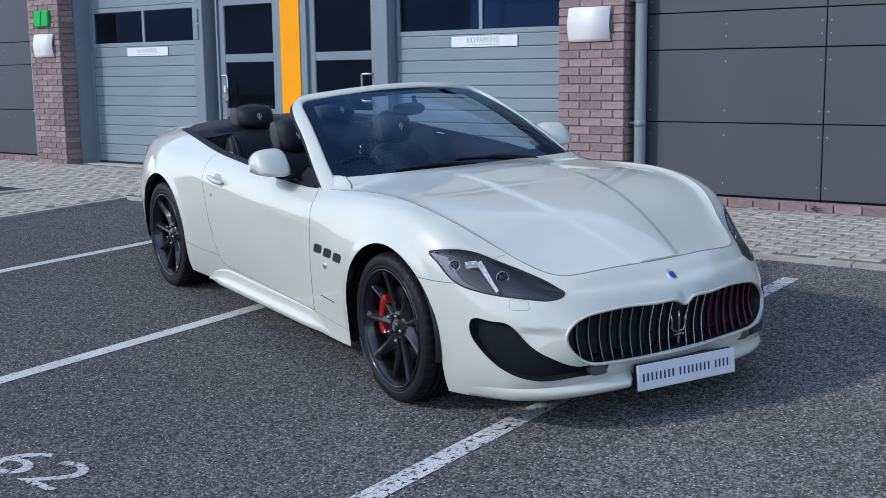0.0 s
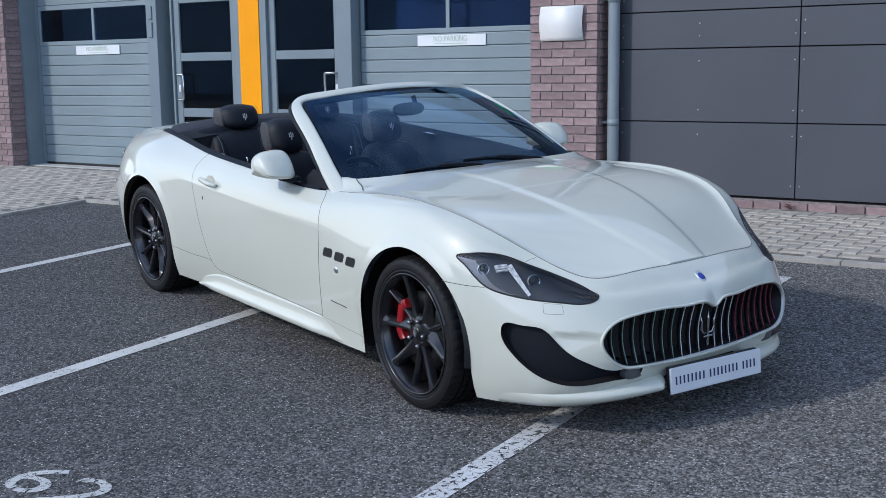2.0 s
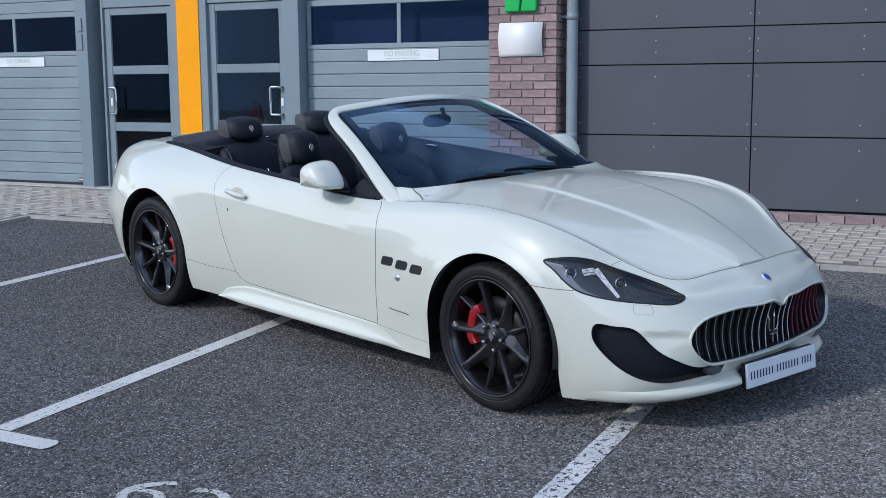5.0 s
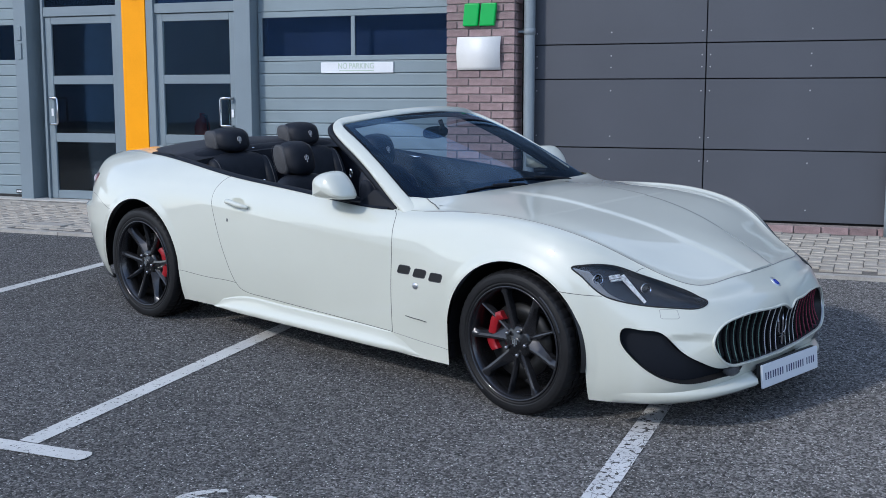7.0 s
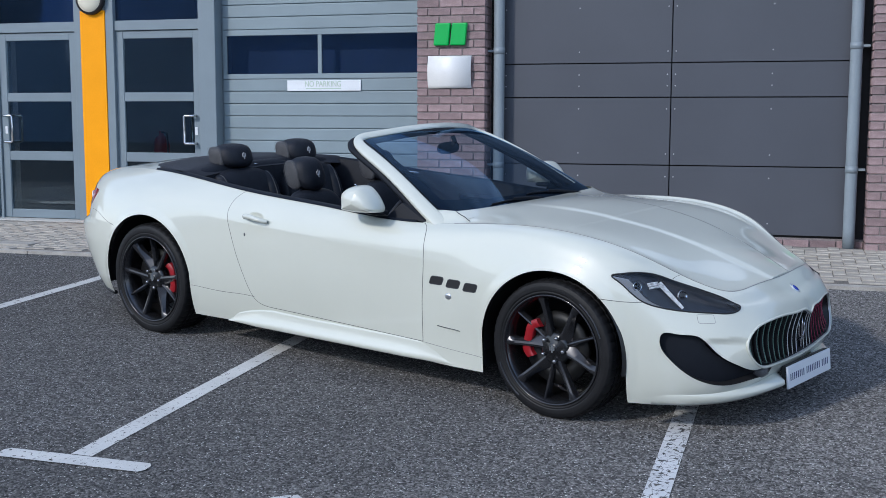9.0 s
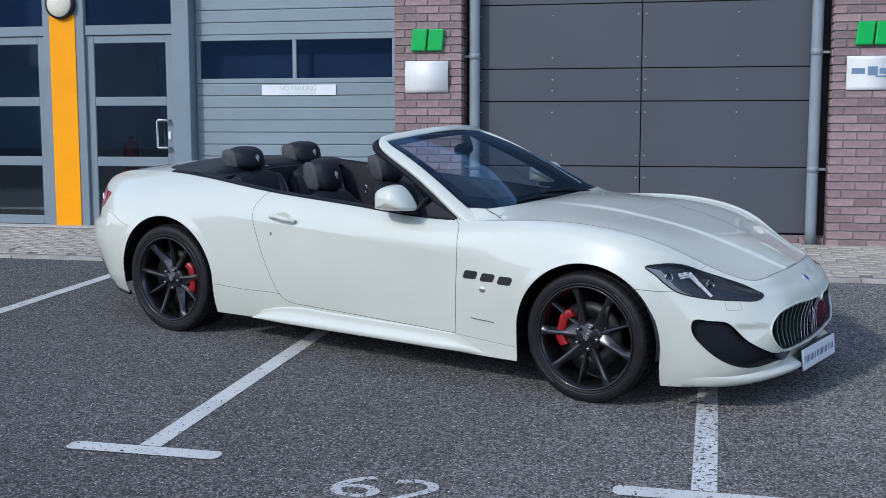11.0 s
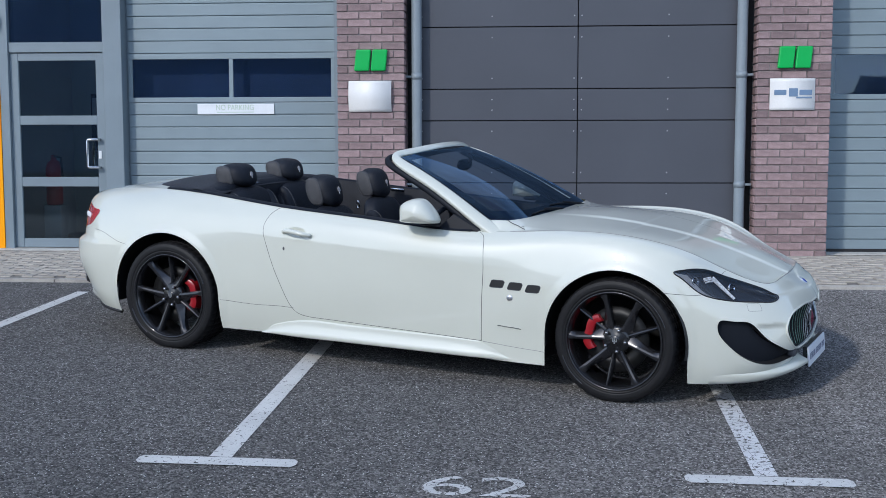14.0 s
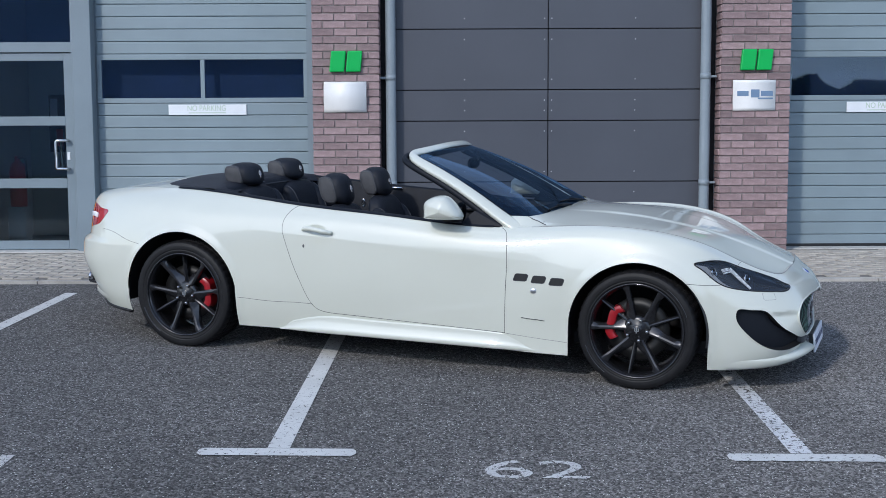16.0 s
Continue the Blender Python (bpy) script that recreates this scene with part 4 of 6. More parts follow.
def both_sides(name, s_list, mid, bulge, ridge, label, keep):
    """The deck's two halves welded into one mesh."""
    bm = bmesh.new()
    for mirror in (False, True):
        pts, faces = deck(s_list, mid, bulge, mirror, name, ridge=ridge)
        vs = [bm.verts.new(p) for p in pts]
        for f in faces:
            c = sum((Vector(pts[k]) for k in f), Vector()) / 4
            if keep(c):
                try:
                    bm.faces.new([vs[k] for k in f])
                except ValueError:
                    pass
    bmesh.ops.remove_doubles(bm, verts=bm.verts, dist=0.0004)
    for v in [v for v in bm.verts if not v.link_faces]:
        bm.verts.remove(v)
    bmesh.ops.recalc_face_normals(bm, faces=bm.faces)
    if sum(f.normal.z for f in bm.faces) < 0:
        bmesh.ops.reverse_faces(bm, faces=bm.faces)
    return part(name, bm, PAINT, car, label, True)


both_sides("bonnet", np.concatenate([np.linspace(0, .6, 60), np.linspace(.61, s_of_x(.66), 160)]), FRONT_MID, lambda u: u * u * (3 - 2 * u), 0.008, "ridged white bonnet",
           lambda c: c.x < 2.35 and c.x > (screen_base_x(c.y) + .0003 if abs(c.y) < .714 else .64))


def cover_edge(y):
    """Where the boot lid ends and the folded roof's cover begins."""
    return -1.785 + .30 * (max(0.0, abs(y) - .5) / .18) ** 2


both_sides("boot_lid", np.linspace(s_of_x(-1.30), S_END, 130), REAR_MID, lambda u: 1 - (1 - u) ** 2.0, 0.0, "smooth white boot lid",
           lambda c: c.x < cover_edge(c.y))


def raised(p, n):
    """Points of the plain skin moved on to the crease and the wheel arches' lips."""
    dz = p[:, 2] - (.742 - .052 * p[:, 0])
    out = .0028 * np.exp(-np.abs(dz) / .032) * np.clip((p[:, 0] + 1.05) / .35, 0, 1) * np.clip((1.05 - p[:, 0]) / .45, 0, 1)
    for cx, r, cz in ARCHES:
        u = np.clip(1 - (np.hypot(p[:, 0] - cx, p[:, 2] - cz) - r) / .062, 0, 1)
        out = out + .007 * u * u * (3 - 2 * u)
    return p + n * out[:, None]


def groove(points, name="panel_gap", axes="xz", radius=0.0020, parent=None, n=60, both=True, closed=False):
    pts = np.asarray(points, float)
    d = np.concatenate([[0], np.cumsum(np.linalg.norm(np.diff(pts, axis=0), axis=1))])
    sv = on_skin(spline(d, pts, np.linspace(0, d[-1], n)), axes)
    n_ = skin_normal(sv[:, 0], sv[:, 1])
    p = raised(skin(sv[:, 0], sv[:, 1]), n_) - n_ * 0.0005
    for flip in ((False, True) if both else (False,)):
        q = p * _flip if flip else p
        obj(name, *tube([tuple(a) for a in q], radius, 6), SEAM, parent or car, smooth=True)


groove([(.655, .874), (.684, .858), (.702, .80), (.711, .70), (.710, .60), (.707, .50), (.705, .268)], radius=.0018)
groove([(.707, .268), (.35, .278), (-.011, .287), (-.36, .297), (-.458, .304), (-.512, .322), (-.570, .389), (-.61, .468), (-.664, .580), (-.725, .736), (-.748, .822), (-.73, .89), (-.70, .925), (-.660, .95)], n=110, radius=.0016)
for flip in (False, True):
    sv = on_skin(spline([0, 1, 2], np.array([(.715, .2655), (.90, .251), (1.080, .241)]), np.linspace(0, 2, 30)), "xz")
    n_ = skin_normal(sv[:, 0], sv[:, 1])
    q = raised(skin(sv[:, 0], sv[:, 1]), n_) - n_ * .0006
    obj("panel_gap", *tube([tuple(a) for a in (q * _flip if flip else q)], .0016, 6), FINE_SEAM, car, smooth=True)
groove([(1.728, .628), (1.825, .622), (1.918, .621)], n=24, radius=.0016)
groove([(1.993, -.668, .716), (1.998, -.647, .7255), (2.005, -.622, .7285)], axes="xyz", n=12, radius=.0013)
groove([(-1.786, .656), (-1.875, .671), (-2.041, .721), (-2.127, .728)], n=24, radius=.0013)
groove([(-.532, .347), (-.631, .350), (-.761, .346), (-1.060, .356)], n=24, radius=.0014)


def deck_gap(points):
    for k in (1, -1):
        q = [(x, y * k, z) for x, y, z in points]
        obj("panel_gap", *tube(q, 0.0018, 6), FINE_SEAM, car, smooth=True)


def crest_line(s0, s1, n=80):
    s = np.linspace(s0, s1, n)
    p = skin(s, np.full(n, NV))
    return [tuple(a + np.array([0, 0, 0.0004])) for a in p]


deck_gap(crest_line(0.0, s_of_x(.86)))
# depth of the openings
def opening(name, loop, depth, material, mirror, forward=0.0):
    """The turned-in rim of an opening."""
    s, v = loop[:, 0], loop[:, 1]
    sign = np.where(s < 0, -1.0, 1.0)
    p, n = skin(np.abs(s), v), skin_normal(np.abs(s), v)
    p[:, 1] *= sign
    n[:, 1] *= sign
    p[:, 0] += forward
    rings = [p + n * 0.002, p - n * depth * 0.1, p - n * depth]
    m = len(p)
    verts = np.concatenate(rings)
    faces = [(r * m + i, r * m + (i + 1) % m, (r + 1) * m + (i + 1) % m, (r + 1) * m + i) for r in range(2) for i in range(m)]
    if mirror:
        verts = verts * _flip
        faces = [f[::-1] for f in faces]
    obj(name + "_rim", verts, faces, material, car, smooth=True)


opening("grille", LOOPS["grille"], 0.10, BLACK, False, MUZZLE)
for mirror in (False, True):
    opening("intake", LOOPS["intake"], 0.035, BLACK, mirror)
    skin_part("intake_back", MASKS["intake"], car, mirror, TRIM, -0.034)
    skin_part("grille_back", MASKS["grille"], car, mirror, DARK, -0.088)
# bright edge round the grille
s, v = LOOPS["grille"][:, 0], LOOPS["grille"][:, 1]
sg = np.where(s < 0, -1.0, 1.0)
gp, gn = skin(np.abs(s), v), skin_normal(np.abs(s), v)
gp[:, 1] *= sg
gn[:, 1] *= sg
gp[:, 0] += MUZZLE
gc = gp - gp.mean(0)
gc /= np.linalg.norm(gc, axis=1, keepdims=True)
obj("grille_flange", *tube([tuple(q) for q in gp + gc * 0.004 - gn * 0.0055], 0.0065, 12, closed=True), PAINT, car, "raised white flange round the grille", True)
obj("grille_surround", *tube([tuple(q) for q in gp - gc * 0.002 - gn * 0.010], 0.0045, 8, closed=True), SILVER, car, "thin bright grille surround", True)
BAR_GREEN = mat("green bar edge", (0.22, 0.36, 0.30), 0.3, 0.2, var=0.02)
BAR_RED = mat("red bar edge", (0.36, 0.04, 0.10), 0.3, 0.2, var=0.02)
BAR_EDGE = mat("bright bar edge", (0.85, 0.85, 0.86), 0.3, 0.2, var=0.02)
# grille bars, bowed inwards between top and bottom
gy, gzz = gp[:, 1], gp[:, 2]
for k in range(-10, 11):
    y = 0.0495 * k
    if abs(y) > 0.51 or k == 0:
        continue
    near = np.abs(gy - y) < 0.02
    ztop, zbot = gzz[near].max(), gzz[near].min()
    col = []
    for q in np.linspace(zbot + 0.004, ztop - 0.004, 11):
        u = (q - zbot) / (ztop - zbot)
        s_, v_ = on_skin([(-abs(y), q)], "yz", 1.0)[0]
        x = skin(s_, v_)[0][0] - 0.018 - 0.034 * math.sin(math.pi * u)
        col.append((x, y, q))
    obj("grille_bar", *tube(col, 0.0, 8, squash=(0.0028, 0.010)), BLACK, car, smooth=True)
    obj("grille_bar_edge", *tube([(x + 0.0132, y, z) for x, y, z in col], 0.0019, 6), BAR_GREEN if k < -3 else BAR_RED if k > 3 else BAR_EDGE, car, "green edge of a grille bar" if k < -3 else "red edge of a grille bar" if k > 3 else "bright edge of a grille bar", True)

# ---------- wheels ----------
def blob(cx, cy, cz, rx, ry, rz, e=3.0, n=28, m=18, shape=None):
    """A rounded block: a superellipsoid."""
    verts, faces = [], []
    pw = lambda c: math.copysign(abs(c) ** (2 / e), c)
    for j in range(m + 1):
        a = -math.pi / 2 + math.pi * j / m
        for i in range(n):
            b = 2 * math.pi * i / n
            p = [rx * pw(math.cos(a)) * pw(math.cos(b)), ry * pw(math.cos(a)) * pw(math.sin(b)), rz * pw(math.sin(a))]
            if shape:
                p = shape(*p)
            verts.append((cx + p[0], cy + p[1], cz + p[2]))
    for j in range(m):
        for i in range(n):
            k = (i + 1) % n
            faces.append((j * n + i, j * n + k, (j + 1) * n + k, (j + 1) * n + i))
    return verts, faces


def spoke(r0, r1, angle, lean, y_of, n=14):
    """A blade-like spoke. lean: the side (1 or -1) on which its broad sloping facet lies; 0: a slim ridge."""
    verts, faces = [], []
    for i in range(n + 1):
        u = i / n
        r = r0 + (r1 - r0) * u
        a = angle + lean * radians(5.0) * (1 - u) ** 2
        c, s_ = math.cos(a), math.sin(a)
        if lean:
            w = .0140 + .004 * max(0, u - .8) / .2
            far = w + .004 + .058 * (1 - u) ** 2.3 + .012 * max(0, u - .8) / .2
            prof = ((-w, .036), (-w, .008), (-.75 * w, .001), (0.0, -.002), (.75 * w, .001), (far, .008 + .026 * (1 - u) ** .8), (far + .002, .046))
        else:
            w = .0100 + .004 * math.sin(math.pi * min(1, u * 1.2))
            prof = ((-w, .034), (-w, .014), (-.45 * w, .002), (0.0, -.001), (.45 * w, .002), (w, .014), (w, .034))
        flip = -1 if lean < 0 else 1
        if flip < 0:
            prof = tuple((-o_, d_) for o_, d_ in prof[::-1])
        for off, dy in prof:
            verts.append((r * c - off * s_, y_of(r) + dy, r * s_ + off * c))
    for i in range(n):
        for k in range(6):
            faces.append((i * 7 + k, i * 7 + k + 1, i * 7 + 8 + k, i * 7 + 7 + k))
    faces += [tuple(range(6, -1, -1)), tuple(n * 7 + k for k in range(7))]
    return verts, faces


def wheel(x, y, turn, half, steer, caliper_at, name="wheel", big=1.0):
    """A right-hand wheel with tyre, nine-spoked rim, disc and caliper. half: half of the tyre's width."""
    w = new(name)
    w.empty_display_size = 0.1
    w.parent = car
    w.matrix_local = pose(x, y, 0.340, 0, 0, steer)
    o = -half
    prof = [(.262, o + .022), (.2725, o + .010), (.2745, o + .0065), (.279, o + .0035), (.285, o + .005), (.290, o + .002), (.308, o + .000), (.313, o + .0015), (.326, o + .006), (.334, o + .014), (.3390, o + .028)]
    tread = []
    for g in (o + .062, o + .098, -o - .098, -o - .062):
        tread += [(.3405, g - .006), (.333, g - .005), (.333, g + .005), (.3405, g + .006)]
    prof = prof + tread + [(r, -h) for r, h in prof[::-1]]
    v, f = lathe(prof, 192)
    m = len(prof)
    v = [[p[0] * (1 + (big - 1) * (math.hypot(p[0], p[2]) > .276)), p[1], p[2] * (1 + (big - 1) * (math.hypot(p[0], p[2]) > .276))] for p in v]
    for i in range(192):
        if i % 4 == 0:
            for k in range(9, m - 9):
                p = v[i * m + k]
                p[0] *= .987
                p[2] *= .987
    for p in v:      # the tyre stands flat on the ground
        if p[2] < -0.337:
            p[2] = -0.337
    tyre = obj("tyre", v, f, RUBBER, w, "low-profile black tyre with grooved tread", True)
    tyre.data.set_sharp_from_angle(angle=radians(24))
    for a0 in (200, 20):
        arc = [(.302 * math.cos(radians(a0 + k * 4)), o - .0012, .302 * math.sin(radians(a0 + k * 4))) for k in range(10)]
        obj("sidewall_mark", *tube(arc, 0, 6, squash=(.008, .0012)), LEATHER_SIDE, tyre)
    v, f = lathe([(.262, o + .030), (.2715, o + .014), (.2720, o + .004), (.2700, o + .001), (.2640, o + .002), (.2615, o + .006), (.2590, o + .016)], 120)
    rim = obj("rim", v, f, SPOKE, w, "gloss black alloy rim with nine spokes", True)
    v, f = lathe([(.2590, o + .016), (.2530, o + .024), (.2440, o + .060), (.2400, o + .10), (.2360, .03), (.246, .09), (.256, .10)], 120)
    obj("barrel", v, f, RIM, rim, "dark metallic inner barrel of the rim", True)
    face = o + .030
    y_of = lambda r: face + 0.014 - 0.026 * min(1, max(0, (r - .05) / .2)) ** 1.6
    for k in range(3):
        base = radians(turn + 120 * k)
        for sgn in (-1, 1):
            blade_ = obj("spoke", *spoke(.040, .264, base + sgn * radians(38), -sgn, y_of), SPOKE, rim, smooth=True)
            blade_.data.set_sharp_from_angle(angle=radians(28))
        blade_ = obj("spoke", *spoke(.075, .258, base, 0, lambda r: y_of(r) + .006), SPOKE, rim, smooth=True)
        blade_.data.set_sharp_from_angle(angle=radians(28))
    v, f = lathe([(0, face + .006), (.030, face + .006), (.036, face + .010), (.060, face + .012), (.074, face + .018), (.082, face + .030), (.082, face + .06)], 60)
    obj("hub", v, f, HUB, rim, smooth=True)
    v, f = lathe([(0, face - .001), (.024, face - .0005), (.029, face + .004)], 32)
    obj("centre_cap", v, f, HUB, rim, smooth=True)
    bm = slab(-.004, .004, face - .0035, face - .0005, -.016, .016)
    slab(-.013, .013, face - .0035, face - .0005, -.006, -.002, bm=bm)
    slab(-.013, -.008, face - .0035, face - .0005, -.004, .012, bm=bm)
    slab(.008, .013, face - .0035, face - .0005, -.004, .012, bm=bm)
    part("cap_mark", bm, SILVER, rim, "small silver mark")
    for k in range(5):
        a = radians(turn + 46 + 72 * k)
        vv, ff = blob(.060 * math.cos(a), face + .002, .060 * math.sin(a), .0105, .012, .0105, 2.4, 12, 8)
        obj("wheel_bolt", vv, ff, BOLT, rim, "dark steel wheel bolt", True)
    v, f = lathe([(.07, -.005), (.10, -.012), (.105, -.022), (.180, -.022), (.180, .006), (.105, .006)], 64)
    obj("brake_disc", [(p[0], p[1] + o * .25, p[2]) for p in v], f, DISC, w, smooth=True)
    ring = []
    for r, h in ((.132, -.046), (.140, -.052), (.164, -.052), (.176, -.046), (.182, .02), (.126, .02)):
        ring.append((r, h + o * .25))
    n = 14
    verts, faces = [], []
    for i in range(n + 1):
        a = radians(caliper_at - 38 + 76 * i / n)
        bulge = (1 + 0.05 * math.sin(math.pi * i / n * 2) ** 2) * (1 - .06 * abs(2 * i / n - 1) ** 6)
        for r, h in ring:
            verts.append((r * bulge * math.cos(a), h, r * bulge * math.sin(a)))
    for i in range(n):
        for k in range(6):
            q = (k + 1) % 6
            faces.append((i * 6 + k, i * 6 + q, i * 6 + 6 + q, i * 6 + 6 + k))
    faces += [tuple(range(5, -1, -1)), tuple(n * 6 + k for k in range(6))]
    obj("brake_caliper", verts, faces, CALIPER, w, "red brake caliper", True).data.set_sharp_from_angle(angle=radians(40))
    # dark liner of the wheel arch belongs to the car
    return w


wheel(1.475, -.775, 22, .122, -2, 166, big=1.006)
wheel(-1.471, -.765, 91, .142, 0, 3, big=1.03)
for x, half, y in ((1.471, .122, .775), (-1.471, .142, .765)):
    w = wheel(x, y, 40, half, 175 if x > 0 else 180, 172 if x < 0 else 3, big=1.03 if x < 0 else 1.0)
for cx, r, cz in ARCHES:
    for side in (1, -1):
        verts, faces = [], []
        n = 40
        for i in range(n + 1):
            a = radians(-9 + 198 * i / n)
            for yy, rr in ((.893, r - .004), (.880, r + .006), (.55, r + .012), (.55, .02)):
                z = cz + rr * math.sin(a)
                verts.append((cx + rr * math.cos(a), side * yy, z))
        m = 4
        faces = [(i * m + k, i * m + k + 1, i * m + m + k + 1, i * m + m + k) for i in range(n) for k in range(m - 1)]
        obj("arch_liner", verts, faces, BLACK, car, smooth=True)
part("floor_pan", slab(-1.95, 2.10, -.68, .68, .20, .27), BLACK, car)
for side in (1, -1):
    part("sill_inner", slab(-1.05, 1.07, side * .70 - .15, side * .70 + .15, .185, .30), BLACK, car)


# ---------- skirt blade along the sill ----------
def ease(u):
    u = min(1.0, max(0.0, u))
    return u * u * (3 - 2 * u)


for side in (1, -1):
    verts, faces = [], []
    n = 90
    for i in range(n + 1):
        x = -.770 + 1.70 * i / n
        ztop = float(np.interp(x, (-.770, -.741, -.684, -.582, -.493, -.39, -.15, .5, .726, .802, .855, .907, .93), (.178, .186, .228, .256, .273, .281, .274, .273, .266, .250, .219, .190, .178)))
        out = ease((x + .78) / .30) * ease((.94 - x) / .36)
        zlow = .170
        y0 = .884 + .006 * out
        for q, dy in ((1.0, -.012), (.985, .0025), (.90, .003), (.72, .007), (.50, .013), (.34, .020), (.26, .025), (.04, .026), (0.0, .020)):
            verts.append((x, side * (y0 - .014 * (1 - q) + dy * (.30 + .70 * out) + .010 * (1 - q)), zlow + (ztop - zlow) * q))
        verts.append((x, side * .80, zlow))
    faces = [(i * 10 + k, i * 10 + k + 1, i * 10 + 11 + k, i * 10 + 10 + k) for i in range(n) for k in range(9)]
    obj("skirt_blade", verts, faces, PAINT, car, smooth=True)

# ---------- front lip blades ----------
for mirror in (False, True):
    fl = _flip if mirror else np.array([1, 1, 1])
    n_ = 90
    ss = np.linspace(.235, s_of_x(1.90), n_)
    verts = []
    for i, s_ in enumerate(ss):
        u = i / (n_ - 1)
        e = min(1, u / .08) ** .6 * (1 - u ** 1.15) ** 1.3
        vs_ = np.array([.66, .60, .42, .20, .03, 0.0])
        q = skin(np.full(6, s_), vs_)
        nn = skin_normal(np.full(6, s_), vs_)
        nn[:, 2] = 0
        nn /= np.linalg.norm(nn, axis=1, keepdims=True)
        off = np.array([-.006, -.003 + .026 * e, -.003 + .084 * e, -.003 + .102 * e, -.003 + .099 * e, -.04])
        q = q + nn * off[:, None]
        q[3:, 2] -= .002 * e
        verts += list(q)
    faces = [(i * 6 + k, i * 6 + k + 1, i * 6 + 7 + k, i * 6 + 6 + k) for i in range(n_ - 1) for k in range(5)] + [(5, 4, 3, 2, 1, 0)]
    obj("lip_blade", np.array(verts) * fl, faces, PAINT, car, smooth=True)

# ---------- windscreen and its frame ----------
SCREEN_TOP, SCREEN_SIDE, SCREEN_FOOT = Vector((.026, -.551, 1.262)), Vector((.324, -.665, 1.167)), Vector((.779, -.749, .886))


def screen(a, b, lift=0.0):
    """The curved glass: a from side to side, b from foot to top."""
    u = 1 - b
    u *= .90
    b_ = 1 - u
    edge = SCREEN_TOP * (b_ * b_) + SCREEN_SIDE * (2 * u * b_) + SCREEN_FOOT * (u * u)
    mid = Vector((.885, 0, .922)).lerp(Vector((.095, 0, 1.305)), b) + Vector((.43, 0, .90)) * .045 * math.sin(math.pi * b)
    k = abs(a) ** (2.3 + 5 * (1 - b) ** 3)
    p = Vector((mid.x + (edge.x - mid.x) * k, -a * edge.y, mid.z + (edge.z - mid.z) * k))
    return p + Vector((.38, .2 * a, .88)).normalized() * lift


def screen_strip(name, a0, a1, b0, b1, material, lift, thick=0.0, na=40, nb=20, label=""):
    verts, faces = [], []
    for layer in ((lift,) if not thick else (lift, lift - thick)):
        for i in range(na + 1):
            for j in range(nb + 1):
                verts.append(screen(a0 + (a1 - a0) * i / na, b0 + (b1 - b0) * j / nb, layer))
    m = nb + 1
    for i in range(na):
        for j in range(nb):
            k = i * m + j
            faces.append((k, k + m, k + m + 1, k + 1))
            if thick:
                o2 = (na + 1) * m
                faces.append((o2 + k, o2 + k + 1, o2 + k + m + 1, o2 + k + m))
    return obj(name, verts, faces, material, car, label, True)


pane = screen_strip("windscreen", -1, 1, 0, 1, SCREEN, 0.0, label="raked curved windscreen")
pane.visible_shadow = False
for nm, a0, a1, b0, b1 in (("screen_border", -1, -.945, 0, 1), ("screen_border", .945, 1, 0, 1), ("screen_border", -.945, .945, 0, .11), ("screen_border", -.945, .945, .915, 1)):
    screen_strip(nm, a0, a1, b0, b1, TRIM, -0.003, na=24, nb=14, label="black printed glass border")


def frame_path(k):
    """From the pillar's foot over the header to the other foot; k from -1 to 1."""
    pts = [(-1.0, (.87, -.790, .800)), (-.93, (.690, -.767, .898)), (-.84, (.52, -.732, .998)), (-.70, (.30, -.677, 1.118)), (-.56, (.11, -.632, 1.205)), (-.47, (.02, -.595, 1.248)), (-.40, (-.005, -.545, 1.272)), (-.30, (.025, -.44, 1.289)),
           (-.15, (.075, -.22, 1.309)), (0, (.092, 0, 1.316))]
    pts = pts + [(-t, (p[0], -p[1], p[2])) for t, p in pts[-2::-1]]
    return spline([t for t, _ in pts], [p for _, p in pts], k)


ks = np.linspace(-1, 1, 140)
path = frame_path(ks)
verts, faces, lining = [], [], []
sides = 14
for i, p in enumerate(path):
    t = Vector(path[min(i + 1, len(path) - 1)] - path[max(i - 1, 0)]).normalized()
    k = ks[i]
    a = max(-1, min(1, p[1] / .60))
    out = Vector((.55, .75 * a, .80)).normalized()
    out = (out - t * out.dot(t)).normalized()
    across = t.cross(out).normalized()
    pillar = max(0.0, min(1.0, (abs(k) - .35) / .25))
    foot = max(0.0, (abs(k) - .74) / .26)
    wd, th = .024 + .011 * pillar + .009 * foot, .013 + .007 * pillar
    for q in range(sides):
        an = 2 * math.pi * q / sides
        c, s_ = math.cos(an), math.sin(an)
        c, s_ = math.copysign(abs(c) ** .6, c), math.copysign(abs(s_) ** .6, s_)
        verts.append(Vector(p) + across * c * wd + out * s_ * th)
        gap = Vector((.45, 0, 1.0)) - Vector(p)
        gap = (gap - t * gap.dot(t)).normalized()
        lining.append(Vector(p) + across * c * wd * 1.15 + out * (s_ * th - .005) + gap * .026)
for i in range(len(path) - 1):
    for q in range(sides):
        r = (q + 1) % sides
        faces.append((i * sides + q, i * sides + r, (i + 1) * sides + r, (i + 1) * sides + q))
faces += [tuple(range(sides))[::-1], tuple(range((len(path) - 1) * sides, len(path) * sides))]
obj("windscreen_frame", verts, faces, PAINT, car, "white windscreen frame", True)
obj("pillar_lining", lining, faces, TRIM, car, "black lining inside the windscreen frame", True)
